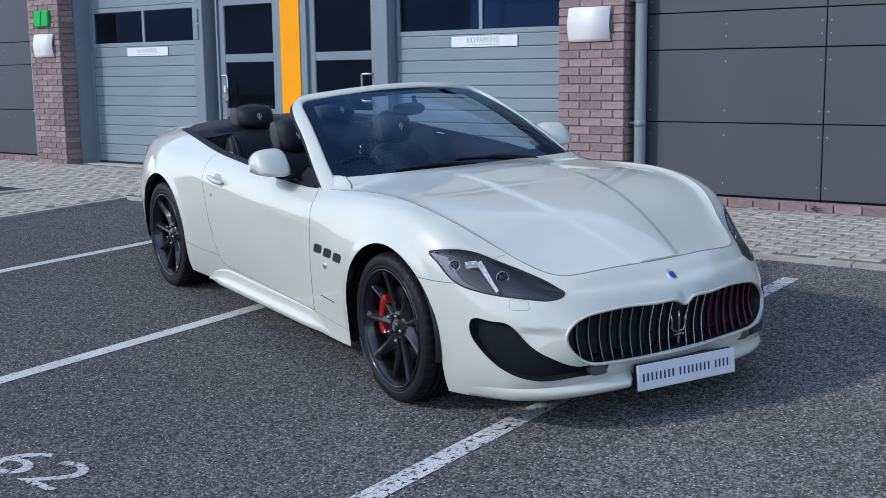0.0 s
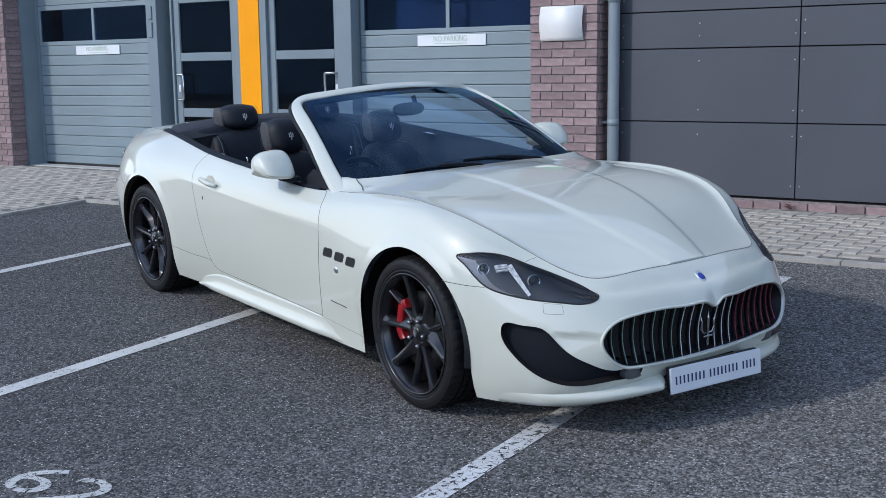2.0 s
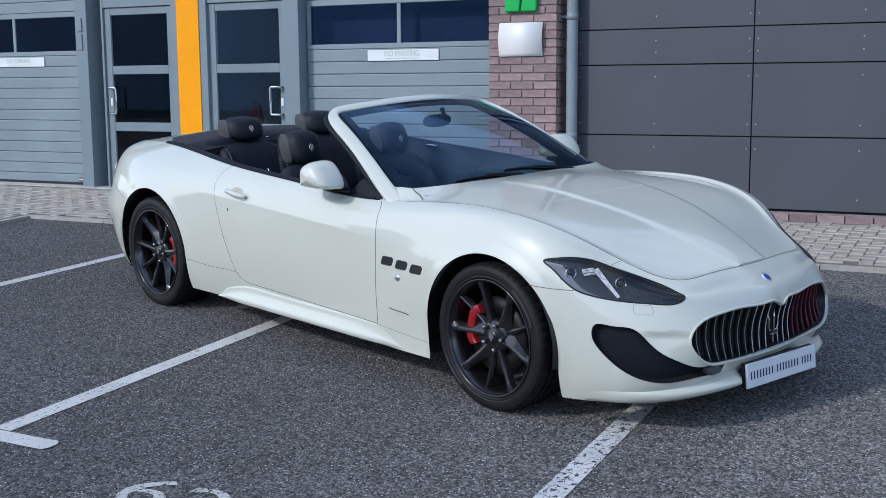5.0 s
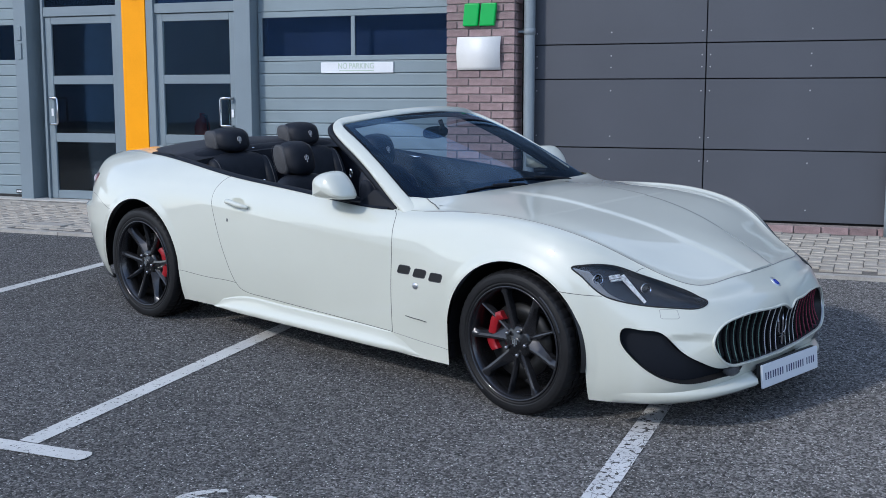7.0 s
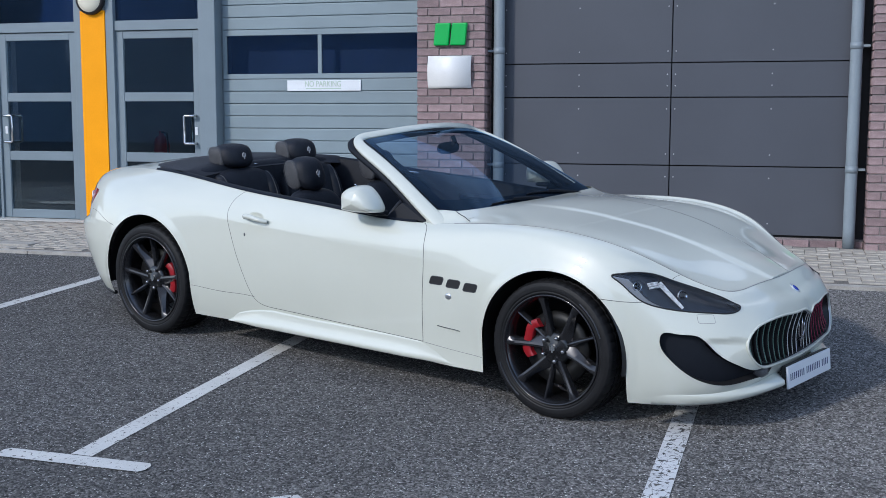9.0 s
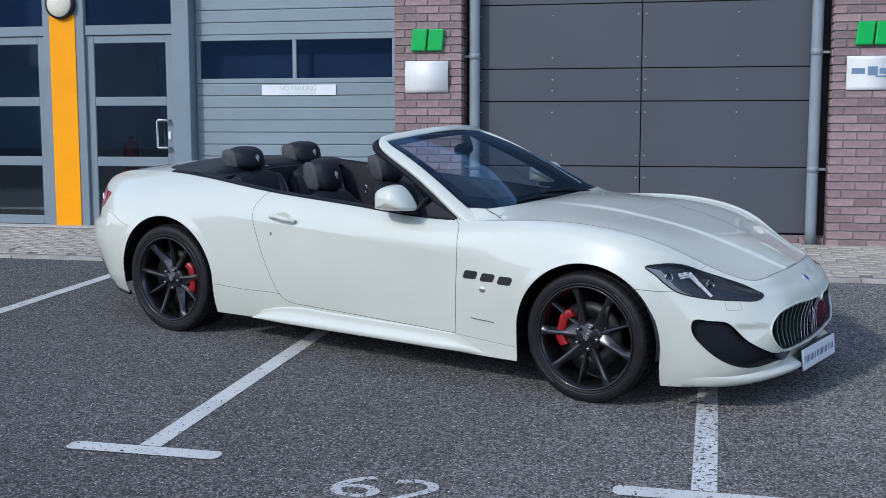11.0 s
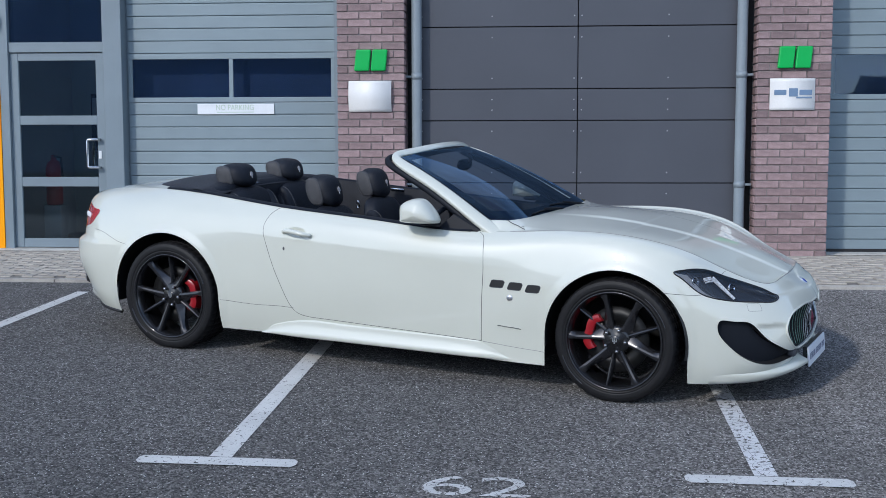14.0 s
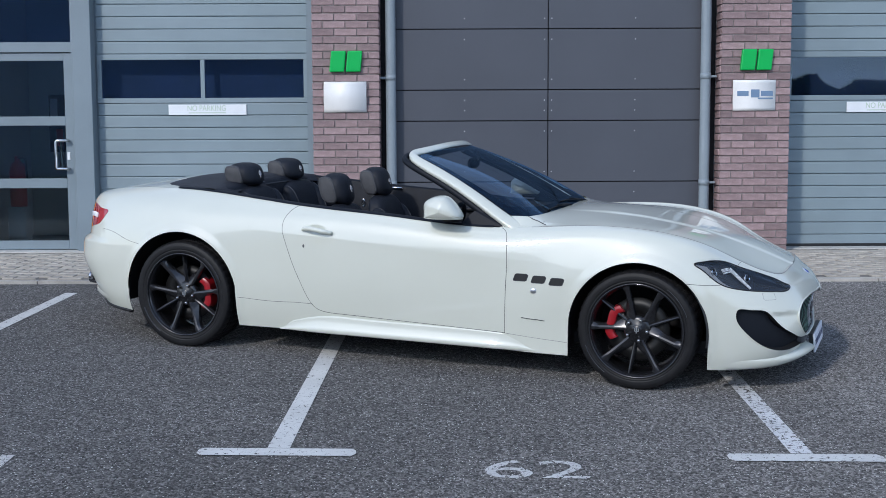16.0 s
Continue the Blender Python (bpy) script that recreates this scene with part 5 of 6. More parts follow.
# gaps between bonnet, wings and pillars
for side in (1, -1):
    gap_line = [(.786, -.715, .9385), (.80, -.717, .931), (.82, -.721, .923), (.853, -.727, .914), (.875, -.737, .905), (.90, -.750, .899)]
    obj("panel_gap", *tube([(x, -side * y, z) for x, y, z in gap_line], .0022, 6), SEAM, car, smooth=True)
# black seal behind the frame
seal = [tuple(np.array(p) + np.array([-.056, 0, -.022])) for p in frame_path(np.linspace(-.97, .97, 120))]
obj("windscreen_seal", *tube(seal, .021, 8), TRIM, car, smooth=True)
for side in (1, -1):
    # quarter light behind the pillar and the mirror's triangular foot
    tri = [(.655, .796, .878), (.40, .812, .888), (.47, .770, .962), (.58, .758, .940)]
    verts = [(x, side * y, z) for x, y, z in tri] + [(x, side * (y - .02), z) for x, y, z in tri]
    obj("mirror_foot", verts, [(0, 1, 2, 3), (7, 6, 5, 4), (0, 4, 5, 1), (1, 5, 6, 2), (2, 6, 7, 3), (3, 7, 4, 0)], TRIM, car)
    ring = [(.118, -.050), (.122, -.036), (.096, .010), (.045, .062), (.004, .076), (-.045, .070), (-.095, .046), (-.113, .010), (-.112, -.045), (-.100, -.062), (0, -.066), (.104, -.060)]
    ring = spline(range(15), ring[-1:] + ring + ring[:2], np.linspace(1, 13, 60, endpoint=False))
    v, f = [], []
    for i in range(19):
        q = -1 + i / 9
        grow = (1 - abs(q) ** 3.2) ** .42 * (1 - .10 * q)
        for x, z in ring:
            v.append((.322 + .012 * q + x * grow, side * (.925 + .100 * q), .982 + z * (grow if z > 0 else .25 + .75 * grow) + .004 * q))
    f = [(i * 60 + k, i * 60 + (k + 1) % 60, i * 60 + 60 + (k + 1) % 60, i * 60 + 60 + k) for i in range(18) for k in range(60)]
    mirror = obj("door_mirror", v, f, PAINT, doors[0 if side < 0 else 1], "white door mirror housing", True)
    v, f = blob(.238, side * .930, .978, .008, .060, .036, 3, 24, 12)
    obj("mirror_glass", v, f, REFLECTOR, mirror, smooth=True)
    v, f = blob(.36, side * .85, .912, .060, .050, .014, 3, 20, 10)
    obj("mirror_arm", v, f, TRIM, mirror, smooth=True)

# wipers
for a0, a1, b0, b1 in ((-.02, -.64, .030, .050), (.52, -.12, .020, .090)):
    line_ = [screen(a0 + (a1 - a0) * q, b0 + (b1 - b0) * q + .02 * math.sin(math.pi * q), .006) for q in np.linspace(0, 1, 16)]
    arm = [screen(a0 + .03, .0, .006)] + line_[:9:4]
    blade = obj("wiper", *tube(line_, .0042, 6), TRIM, car, "black windscreen wiper", True)
    obj("wiper_arm", *tube([p + Vector((0, 0, .007)) for p in arm], .006, 6), TRIM, blade, smooth=True)

# ---------- cockpit ----------
s_a, s_b = s_of_x(.655), s_of_x(-1.62)
line = skin(np.linspace(s_a, s_b, 90), np.full(90, NV))
for side in (1, -1):
    verts, faces = [], []
    for x, y, z in line:
        y = abs(y)
        for dy, dz in ((.004, .001), (-.004, .010), (-.040, .013), (-.052, .004)):
            verts.append((x, side * (y + dy), z + dz))
    obj("belt_strip", verts, [(i * 4 + k, i * 4 + k + 1, i * 4 + 5 + k, i * 4 + 4 + k) for i in range(89) for k in range(3)], TRIM, car, "black belt strip", True)
    verts = []
    for x, y, z in line:
        y = abs(y)
        for dy, dz in ((-.050, .004), (-.058, -.05), (-.064, -.10), (-.072, -.18), (-.085, -.55)):
            verts.append((x, side * (y + dy), z + dz))
    obj("inner_side_trim", verts, [(i * 5 + k, i * 5 + k + 1, i * 5 + 6 + k, i * 5 + 5 + k) for i in range(89) for k in range(4)], LEATHER, car, "black leather inner side trim", True)
    obj("chrome_lever", *tube([(-.718, side * .775, .926), (-.708, side * .742, .937), (-.66, side * .738, .938), (-.615, side * .742, .936), (-.605, side * .775, .924)], .008, 8), CHROME, car, "bright inner door lever", True)
    obj("door_pull", *tube([(.10, side * .745, .80), (.0, side * .735, .803), (-.16, side * .735, .805), (-.24, side * .745, .80)], .016, 8), LEATHER, car, smooth=True)
    obj("seat_strip", *tube([(-1.215, side * .725, .875), (-1.03, side * .735, .860)], .011, 8), CHROME, car, smooth=True)
part("cockpit_floor", slab(-1.5, .9, -.72, .72, .27, .32), LEATHER, car)
# dashboard
verts, faces = [], []
prof = [(.35, .45), (.36, .66), (.40, .80), (.47, .865), (.60, .895), (.80, .905), (.98, .93)]
n = 30
for i in range(n + 1):
    y = -.72 + 1.44 * i / n
    hood = .035 * math.exp(-((y + .36) / .16) ** 2)
    for x, z in prof:
        verts.append((x - (.10 * (y / .72) ** 2 if x > .7 else 0), y, z + (hood if .39 < x < .62 else 0) - .02 * (y / .72) ** 4))
m = len(prof)
faces = [(i * m + k, (i + 1) * m + k, (i + 1) * m + k + 1, i * m + k + 1) for i in range(n) for k in range(m - 1)]
obj("dashboard", verts, faces, LEATHER, car, "black leather dashboard", True)
ring = []
for i in range(40):
    a = 2 * math.pi * i / 40
    ring.append((.17 + .07 * math.sin(a), -.36 + .185 * math.cos(a), .78 + .17 * math.sin(a)))
wheel_ring = obj("steering_wheel", *tube(ring, .016, 10, closed=True), LEATHER, car, "black leather steering wheel", True)
for a in (0.1, math.pi - .1, -math.pi / 2):
    obj("steering_spoke", *tube([(.19, -.36, .77), (.17 + .07 * math.sin(a), -.36 + .185 * math.cos(a), .78 + .17 * math.sin(a))], .014, 6), TRIM, wheel_ring)
v, f = blob(.20, -.36, .77, .03, .065, .055, 3, 20, 12)
obj("steering_hub", v, f, TRIM, wheel_ring, smooth=True)
v, f = blob(.203, .004, 1.194, .020, .105, .036, 2.6, 28, 14)
obj("rear_view_mirror", v, f, TRIM, car, "dark rear-view mirror", True)
obj("mirror_stem", *tube([(.212, .02, 1.20), (.235, .03, 1.225), (.215, .03, 1.262)], .014, 8), TRIM, car)


def mark(cx, cy, cz, tilt, size, parent):
    """A small pale upright mark with two side strokes."""
    bm = slab(-.0015, .0015, -.05 * size, .05 * size, -.5 * size, .5 * size)
    slab(-.0015, .0015, -.30 * size, .30 * size, -.16 * size, -.06 * size, bm=bm)
    for k in (-1, 1):
        slab(-.0015, .0015, k * .26 * size - .045 * size, k * .26 * size + .045 * size, -.12 * size, .36 * size, bm=bm)
    ob = part("mark", bm, STITCH, parent, "pale embroidered mark")
    ob.location, ob.rotation_euler = (cx, cy, cz), (0, radians(tilt), 0)


def seat(x, y, z, rear):
    """A leather seat whose headrest's middle is at (x, y, z)."""
    st = new("rear_seat" if rear else "front_seat")
    st.empty_display_size = .1
    st.parent = car
    st["label"] = "black leather seat with stitched headrest"
    hw, hh, hd = (.140, .078, .092) if rear else (.118, .103, .082)
    bend = lambda px, py, pz: (px - .25 * pz - .05 * (py / hw) ** 2 * .4, py, pz * (1 - .12 * (py / hw) ** 2))
    v, f = blob(x, y, z, hd, hw * .93, hh, 3.0, 40, 26, bend)
    head = obj("headrest", v, f, LEATHER, st, smooth=True)
    for k in (-1, 1):
        sidebend = lambda px, py, pz: (px - .25 * pz - .02, py, pz)
        v, f = blob(x - hd * .22, y + k * hw * .80, z - .004, hd * .74, hw * .20, hh * .86, 2.5, 28, 20, sidebend)
        obj("headrest_side", v, f, LEATHER_EDGE, head, "stitched black headrest side", True)
        loop = []
        for i in range(36):
            a = 2 * math.pi * i / 36
            c, s_ = math.cos(a), math.sin(a)
            c, s_ = math.copysign(abs(c) ** .6, c), math.copysign(abs(s_) ** .6, s_)
            pz = hh * .80 * s_
            loop.append((x - .020 - hd * .22 - .25 * pz + hd * .64 * c, y + k * hw * .985, z + pz * .93))
        obj("stitching", *tube(loop, .0009, 5, closed=True), LEATHER_SIDE, head)
    mark(x + hd + .003, y, z + .005, -14, .046, head)
    for k in (-1, 1):
        obj("headrest_post", *tube([(x + .005, y + k * .05, z - hh * .7), (x + .03, y + k * .05, z - hh - .07)], .007, 8), CHROME, head)
    tilt = lambda px, py, pz: (px - .30 * pz, py * (1 - .18 * max(0, pz) / .3), pz)
    bz = z - hh - (.24 if not rear else .20)
    v, f = blob(x + .10, y, bz, .075, .245 if not rear else .27, .25 if not rear else .20, 3.6, 36, 24, tilt)
    obj("backrest", v, f, LEATHER, st, smooth=True)
    for k in (-1, 1):
        v, f = blob(x + .135, y + k * .20, bz - .03, .075, .055, .20, 2.6, 20, 18, tilt)
        bolster = obj("side_bolster", v, f, LEATHER, st, smooth=True)
        line_ = []
        for i in range(24):
            a = radians(-60 + 145 * i / 23)
            c_, s1 = abs(math.cos(a)) ** (2 / 2.6), math.copysign(abs(math.sin(a)) ** (2 / 2.6), math.sin(a))
            pz = .200 * s1
            line_.append((x + .135 + .0755 * c_ - .30 * pz, y + k * .20, bz - .03 + pz))
        obj("piping", *tube(line_, .0022, 6), LEATHER_SIDE, bolster, "grey stitched piping", True)
    if not rear:
        for k in (-1,):
            loop = [(x - .008 + .010 * math.cos(a), y + k * .252, z - .135 + .026 * math.sin(a) - .3 * .013 * math.cos(a)) for a in [math.pi * i / 8 for i in range(16)]]
            obj("belt_latch", *tube(loop, .0055, 6, closed=True), CHROME, st, "bright seat belt latch", True)
    v, f = blob(x + .42, y, .46 if not rear else .55, .27, .25, .09, 3.4, 32, 14)
    obj("cushion", v, f, LEATHER, st, smooth=True)
    return st


seat(-.610, -.345, 1.018, False)
seat(-.645, .395, 1.012, False)
seat(-1.325, -.290, 1.086, True)
seat(-1.335, .330, 1.085, True)
for k in (1, -1):
    hoop = [(-1.293, -k * .155, .985), (-1.293, -k * .150, 1.016), (-1.293, -k * .140, 1.023), (-1.292, -k * .070, 1.016), (-1.292, -k * .058, 1.006), (-1.292, -k * .055, .98)]
    obj("belt_guide", *tube(hoop, .006, 8), CHROME, car, "chrome seat belt guide", True)
# rear bulkhead and folded hood cover
v, f = blob(-1.40, 0, .88, .13, .66, .165, 5, 30, 16)
obj("rear_bulkhead", v, f, LEATHER, car, smooth=True)
verts, faces = [], []
nx, ny = 24, 40
for i in range(nx + 1):
    for j in range(ny + 1):
        q = -1 + 2 * j / ny
        u = i / nx
        yy = q * (.672 + .068 * u)
        back = cover_edge(min(abs(yy), .672)) - .012
        x = back + (-1.27 - back) * u
        z = 1.050 - .032 * (yy / .56) ** 2 + .014 * math.sin(math.pi * u) + .016 * u * (yy / .74) ** 2 - .5 * max(0, u - .80) ** 1.5
        verts.append((x, yy, z))
m = ny + 1
faces = [(i * m + j, (i + 1) * m + j, (i + 1) * m + j + 1, i * m + j + 1) for i in range(nx) for j in range(ny)]
obj("hood_cover", verts, faces, FABRIC, car, "dark cover over the folded roof", True)

# ---------- lamps, badges, plate ----------
for mirror in (False, True):
    k = -1 if not mirror else 1
    bed = skin_part("headlamp", MASKS["headlamp"], car, mirror, LAMP_BED, -.030, "headlamp with dark bed and bright strip")
    lens = skin_part("lens", MASKS["headlamp"], bed, mirror, LENS, .0015)
    lens.visible_shadow = False
    loop = LOOPS["headlamp"]
    p, n = skin(loop[:, 0], loop[:, 1]), skin_normal(loop[:, 0], loop[:, 1])
    fl = _flip if mirror else 1
    rim_v = np.concatenate([(p + n * .0005) * fl, (p - n * .036) * fl])
    mm = len(p)
    obj("lamp_wall", rim_v, [(i, (i + 1) % mm, mm + (i + 1) % mm, mm + i) for i in range(mm)], BLACK, bed)
    obj("lamp_seal", *tube([tuple(q) for q in (p + n * .0005) * fl], .0035, 6, closed=True), BLACK, bed, smooth=True)
    # the two projectors: upright bright ovals round a dark glass
    for x, y, z, rad_ in ((2.045, .668, .640, .027), (1.885, .803, .690, .025)):
        s_, v_ = on_skin([(x, -y, z)])[0]
        q, nn = skin(s_, v_)[0], skin_normal(np.array([s_]), np.array([v_]))[0]
        q = q - nn * .018
        ax = np.array([.90, -.40, .16])
        ax /= np.linalg.norm(ax)
        side_ = np.cross(ax, (0, 0, 1))
        side_ /= np.linalg.norm(side_)
        up_ = np.cross(side_, ax)
        bowl = []
        for rad, deep in ((1.0, .010), (1.0, 0.0), (.86, 0.0), (.74, .008), (.5, .016)):
            bowl += [(q + (side_ * math.cos(2 * math.pi * i / 24) + up_ * math.sin(2 * math.pi * i / 24)) * rad_ * rad - ax * deep) * fl for i in range(24)]
        faces = [(r * 24 + i, r * 24 + (i + 1) % 24, r * 24 + 24 + (i + 1) % 24, r * 24 + 24 + i) for r in range(4) for i in range(24)]
        cup = obj("projector", bowl, faces, REFLECTOR, bed, "bright round projector bowl", True)
        eye_ = (q - ax * .012) * fl
        obj("projector_glass", *blob(eye_[0], eye_[1], eye_[2], rad_ * .62, rad_ * .62, rad_ * .62, 2, 18, 12), HUB, cup, smooth=True)
    # pale bezel inside the lower rear edge
    low = loop[(p[:, 2] < .737) & (p[:, 0] < 2.03) & (p[:, 1] < -.757)]
    low = low[np.argsort(low[:, 0])]
    mid_ = loop.mean(0)
    lo_in = low + (mid_ - low) * np.linspace(.05, .26, len(low))[:, None] * np.array([1.0, 1.0])
    a0, b0 = skin(low[:, 0], low[:, 1]) - skin_normal(low[:, 0], low[:, 1]) * .005, skin(lo_in[:, 0], lo_in[:, 1]) - skin_normal(lo_in[:, 0], lo_in[:, 1]) * .022
    nl = len(low)
    obj("lamp_bezel", np.concatenate([a0 * fl, b0 * fl]), [(i, i + 1, nl + i + 1, nl + i) for i in range(nl - 1)], BEZEL, bed, "pale grey inner bezel", True)
    for a_, b_ in (((1.918, .772, .700), (1.950, .730, .706)), ((1.922, .774, .692), (1.955, .732, .697)), ((1.930, .775, .683), (1.962, .736, .688))):
        sv = on_skin([(a_[0], -a_[1], a_[2]), (b_[0], -b_[1], b_[2])])
        sv = sv[0] + (sv[1] - sv[0]) * np.linspace(0, 1, 8)[:, None]
        q = (skin(sv[:, 0], sv[:, 1]) - skin_normal(sv[:, 0], sv[:, 1]) * .014) * fl
        obj("light_strip", *tube([tuple(a) for a in q], 0, 8, squash=(.0022, .005)), GUIDE, bed, "bright daytime light strip", True)
    # segmented light guide, a flat ribbon under the lens
    sv = on_skin([(1.952, -.724, .702), (2.072, -.716, .597)])
    q = np.linspace(0, 1, 22)[:, None]
    sv = sv[0] + (sv[1] - sv[0]) * q
    pp, nn = skin(sv[:, 0], sv[:, 1]), skin_normal(sv[:, 0], sv[:, 1])
    tt = np.gradient(pp, axis=0)
    ww = np.cross(nn, tt)
    ww /= np.linalg.norm(ww, axis=1, keepdims=True)
    wide = .0125 - .006 * q
    pp = pp - nn * .010
    ribbon = np.concatenate([(pp - ww * wide) * fl, (pp + ww * wide) * fl, (pp - ww * wide - nn * .006) * fl, (pp + ww * wide - nn * .006) * fl])
    obj("light_guide", ribbon, [(i, i + 1, 23 + i, 22 + i) for i in range(21)] + [(44 + i, 45 + i, i + 1, i) for i in range(21)] + [(66 + i, 67 + i, 23 + i, 22 + i) for i in range(21)], GUIDE, bed, "bright segmented light guide")
    tail = skin_part("tail_lamp", MASKS["taillamp"], car, mirror, TAIL_RED, .002, "red tail lamp")
    sv = on_skin([(-2.215, -.735, .80), (-2.26, -.70, .805), (-2.33, -.635, .80)])
    q = (skin(sv[:, 0], sv[:, 1]) + skin_normal(sv[:, 0], sv[:, 1]) * .003) * fl
    obj("reversing_lamp", *tube([tuple(a) for a in q], 0, 10, squash=(.006, .020)), WHITE, tail, smooth=True)
    # three vents, badge, script, handle, keyhole
    for i in range(3):
        cx = .797 + .107 * i
        c = [(-.044, -.016), (-.030, .021), (.038, .021), (.046, .012), (.034, -.020), (-.036, -.021)]
        sv = on_skin([(cx + a, .603 - .006 * i + b) for a, b in c], "xz")
        loop = np.concatenate([a + (b - a) * np.array([[.12], [.3], [.5], [.7], [.88]]) for a, b in zip(sv, np.roll(sv, -1, 0))])
        p, n = skin(loop[:, 0], loop[:, 1]), skin_normal(loop[:, 0], loop[:, 1])
        bm = bmesh.new()
        vs = [bm.verts.new(q) for q in (p + n * .0012) * fl]
        bm.faces.new(vs if mirror else vs)
        vent = part("side_vent", bm, BLACK, car, "dark side vent")
        obj("vent_edge", *tube([tuple(q) for q in (p + n * .0005) * fl], .0022, 6, closed=True), LEATHER_EDGE, vent, smooth=True)
    s_, v_ = on_skin([(.876, .530)], "xz")[0]
    q = skin(s_, v_)[0] * fl
    vv, ff = blob(q[0], q[1], q[2], .019, .006, .016, 2.2, 20, 10)
    obj("side_badge", vv, ff, SILVER, car, "oval silver badge", True)
    sv = on_skin([(.805, .368), (.85, .364), (.90, .362), (.945, .358)], "xz")
    q = (skin(sv[:, 0], sv[:, 1]) + skin_normal(sv[:, 0], sv[:, 1]) * .001) * fl
    obj("side_script", *tube([tuple(a) for a in q], 0, 6, squash=(.0050, .002)), SEAM, car, "thin dark bar in place of script")
    door = doors[1 if mirror else 0]
    sv = on_skin([(-.600, .806), (-.57, .812), (-.51, .808), (-.45, .800), (-.405, .795)], "xz")
    p, n = skin(sv[:, 0], sv[:, 1]), skin_normal(sv[:, 0], sv[:, 1])
    lift = np.array([.006, .030, .040, .036, .010])[:, None]
    q = spline(range(5), (p + n * lift) * fl, np.linspace(0, 4, 24))
    obj("handle", *tube([tuple(a) for a in q], list(np.interp(np.linspace(0, 4, 24), range(5), [.010, .014, .015, .015, .011])), 12), PAINT, door, "white door handle", True)
    s_, v_ = on_skin([(-.594, .708)], "xz")[0]
    q = skin(s_, v_)[0] * fl
    vv, ff = blob(q[0], q[1], q[2], .007, .004, .011, 2, 14, 8)
    obj("keyhole", vv, ff, LEATHER_SIDE, door, smooth=True)
    # parking sensor and washer cover
    vv, ff = blob(2.155, k * .615, .300, .014, .014, .014, 2.2, 16, 10)
    obj("parking_sensor", vv, ff, LEATHER_SIDE, car, smooth=True)
    vv, ff = blob(2.335, k * .405, .278, .030, .055, .028, 3, 18, 10)
    obj("tow_fitting", vv, ff, LEATHER_SIDE, car, smooth=True)
    c = [(2.105, .665, .552), (2.155, .612, .545), (2.165, .610, .510), (2.115, .668, .515)]
    sv = on_skin([(x, -y, z) for x, y, z in c])
    loop = np.concatenate([a + (b - a) * np.array([[.1], [.3], [.5], [.7], [.9]]) for a, b in zip(sv, np.roll(sv, -1, 0))])
    q = (skin(loop[:, 0], loop[:, 1]) + skin_normal(loop[:, 0], loop[:, 1]) * -.0003) * fl
    obj("washer_cover_gap", *tube([tuple(a) for a in q], .0011, 5, closed=True), FINE_SEAM, car)
    pipe = obj("exhaust_pipe", *tube([(-2.20, k * .45, .305), (-2.40, k * .45, .318), (-2.505, k * .45, .326)], .046, 24, cap=False), DARK_CHROME, car, "dark chrome exhaust tailpipe", True)
    obj("pipe_inside", *tube([(-2.21, k * .45, .305), (-2.40, k * .45, .318), (-2.503, k * .45, .326)], .041, 24, cap=False), BLACK, pipe, smooth=True)
    sv_s = np.linspace(s_of_x(-2.06), on_skin([(-2.40, -.44, .30)])[0][0], 40)
    blade_v = []
    for i, s1 in enumerate(sv_s):
        e = ease(i / 39)
        vs_ = np.array([.80, .62, .46, .30, .10])
        q1, n1 = skin(np.full(5, s1), vs_), skin_normal(np.full(5, s1), vs_)
        n1[:, 2] = 0
        n1 /= np.linalg.norm(n1, axis=1, keepdims=True)
        blade_v += list((q1 + n1 * (np.array([-.004, .026, .044, .040, -.02]) * e - .003)[:, None]) * fl)
    obj("rear_corner_blade", blade_v, [(i * 5 + m_, i * 5 + m_ + 1, i * 5 + 6 + m_, i * 5 + 5 + m_) for i in range(39) for m_ in range(4)] + [(195, 196, 197, 198, 199)], PAINT, car, "white upswept blade on the rear bumper's corner", True)
    # dark slatted outlet and black underside of the rear bumper
    sv = on_skin([(-2.30, -.70, .385), (-2.37, -.62, .385), (-2.43, -.50, .385)])
    sv = spline(range(3), sv, np.linspace(0, 2, 16))
    q, nn = skin(sv[:, 0], sv[:, 1]), skin_normal(sv[:, 0], sv[:, 1])
    outlet = obj("outlet", *tube([tuple(a) for a in (q - nn * .004) * fl], 0, 10, squash=(.010, .036)), BLACK, car, "dark slatted outlet in the rear bumper", True)
    for dz in (-.018, .004, .026):
        obj("outlet_slat", *tube([tuple(a) for a in (q + nn * .006 + np.array([0, 0, dz])) * fl], 0, 6, squash=(.006, .004)), LEATHER_SIDE, outlet)
    sv = np.stack([np.linspace(s_of_x(-1.90), s_of_x(-2.28), 20), np.full(20, .02)], 1)
    q = skin(sv[:, 0], sv[:, 1]) * fl
    obj("bumper_underside", *tube([tuple(a + np.array([0, -k * .012, -.012])) for a in q], 0, 8, squash=(.014, .014)), BLACK, car, "black lower edge of the rear bumper", True)

# plate and nose emblem
plate_m = pose(2.422, .008, .213, -1.4, -6, -2.5)
ob = part("dealer_plate", slab(-.006, .006, -.268, .268, -.054, .054, bevel=.003), BAR_WHITE, car, "white plate with dark blue printed bars")
ob.matrix_local = plate_m
for y0, count in ((-.243, 8), (-.046, 8), (.152, 4)):
    for i in range(count):
        y_ = y0 + .0225 * i
        part("print_bar", slab(.0062, .0070, y_, y_ + .0085, -.017, .017), BAR_BLUE, ob)
ob2 = part("plate_holder", slab(-.03, -.007, -.262, .262, -.05, .056, bevel=.004), BLACK, car)
ob2.matrix_local = plate_m
part("lower_opening", slab(2.10, 2.30, -.30, .30, .175, .275, bevel=.02), BLACK, car)
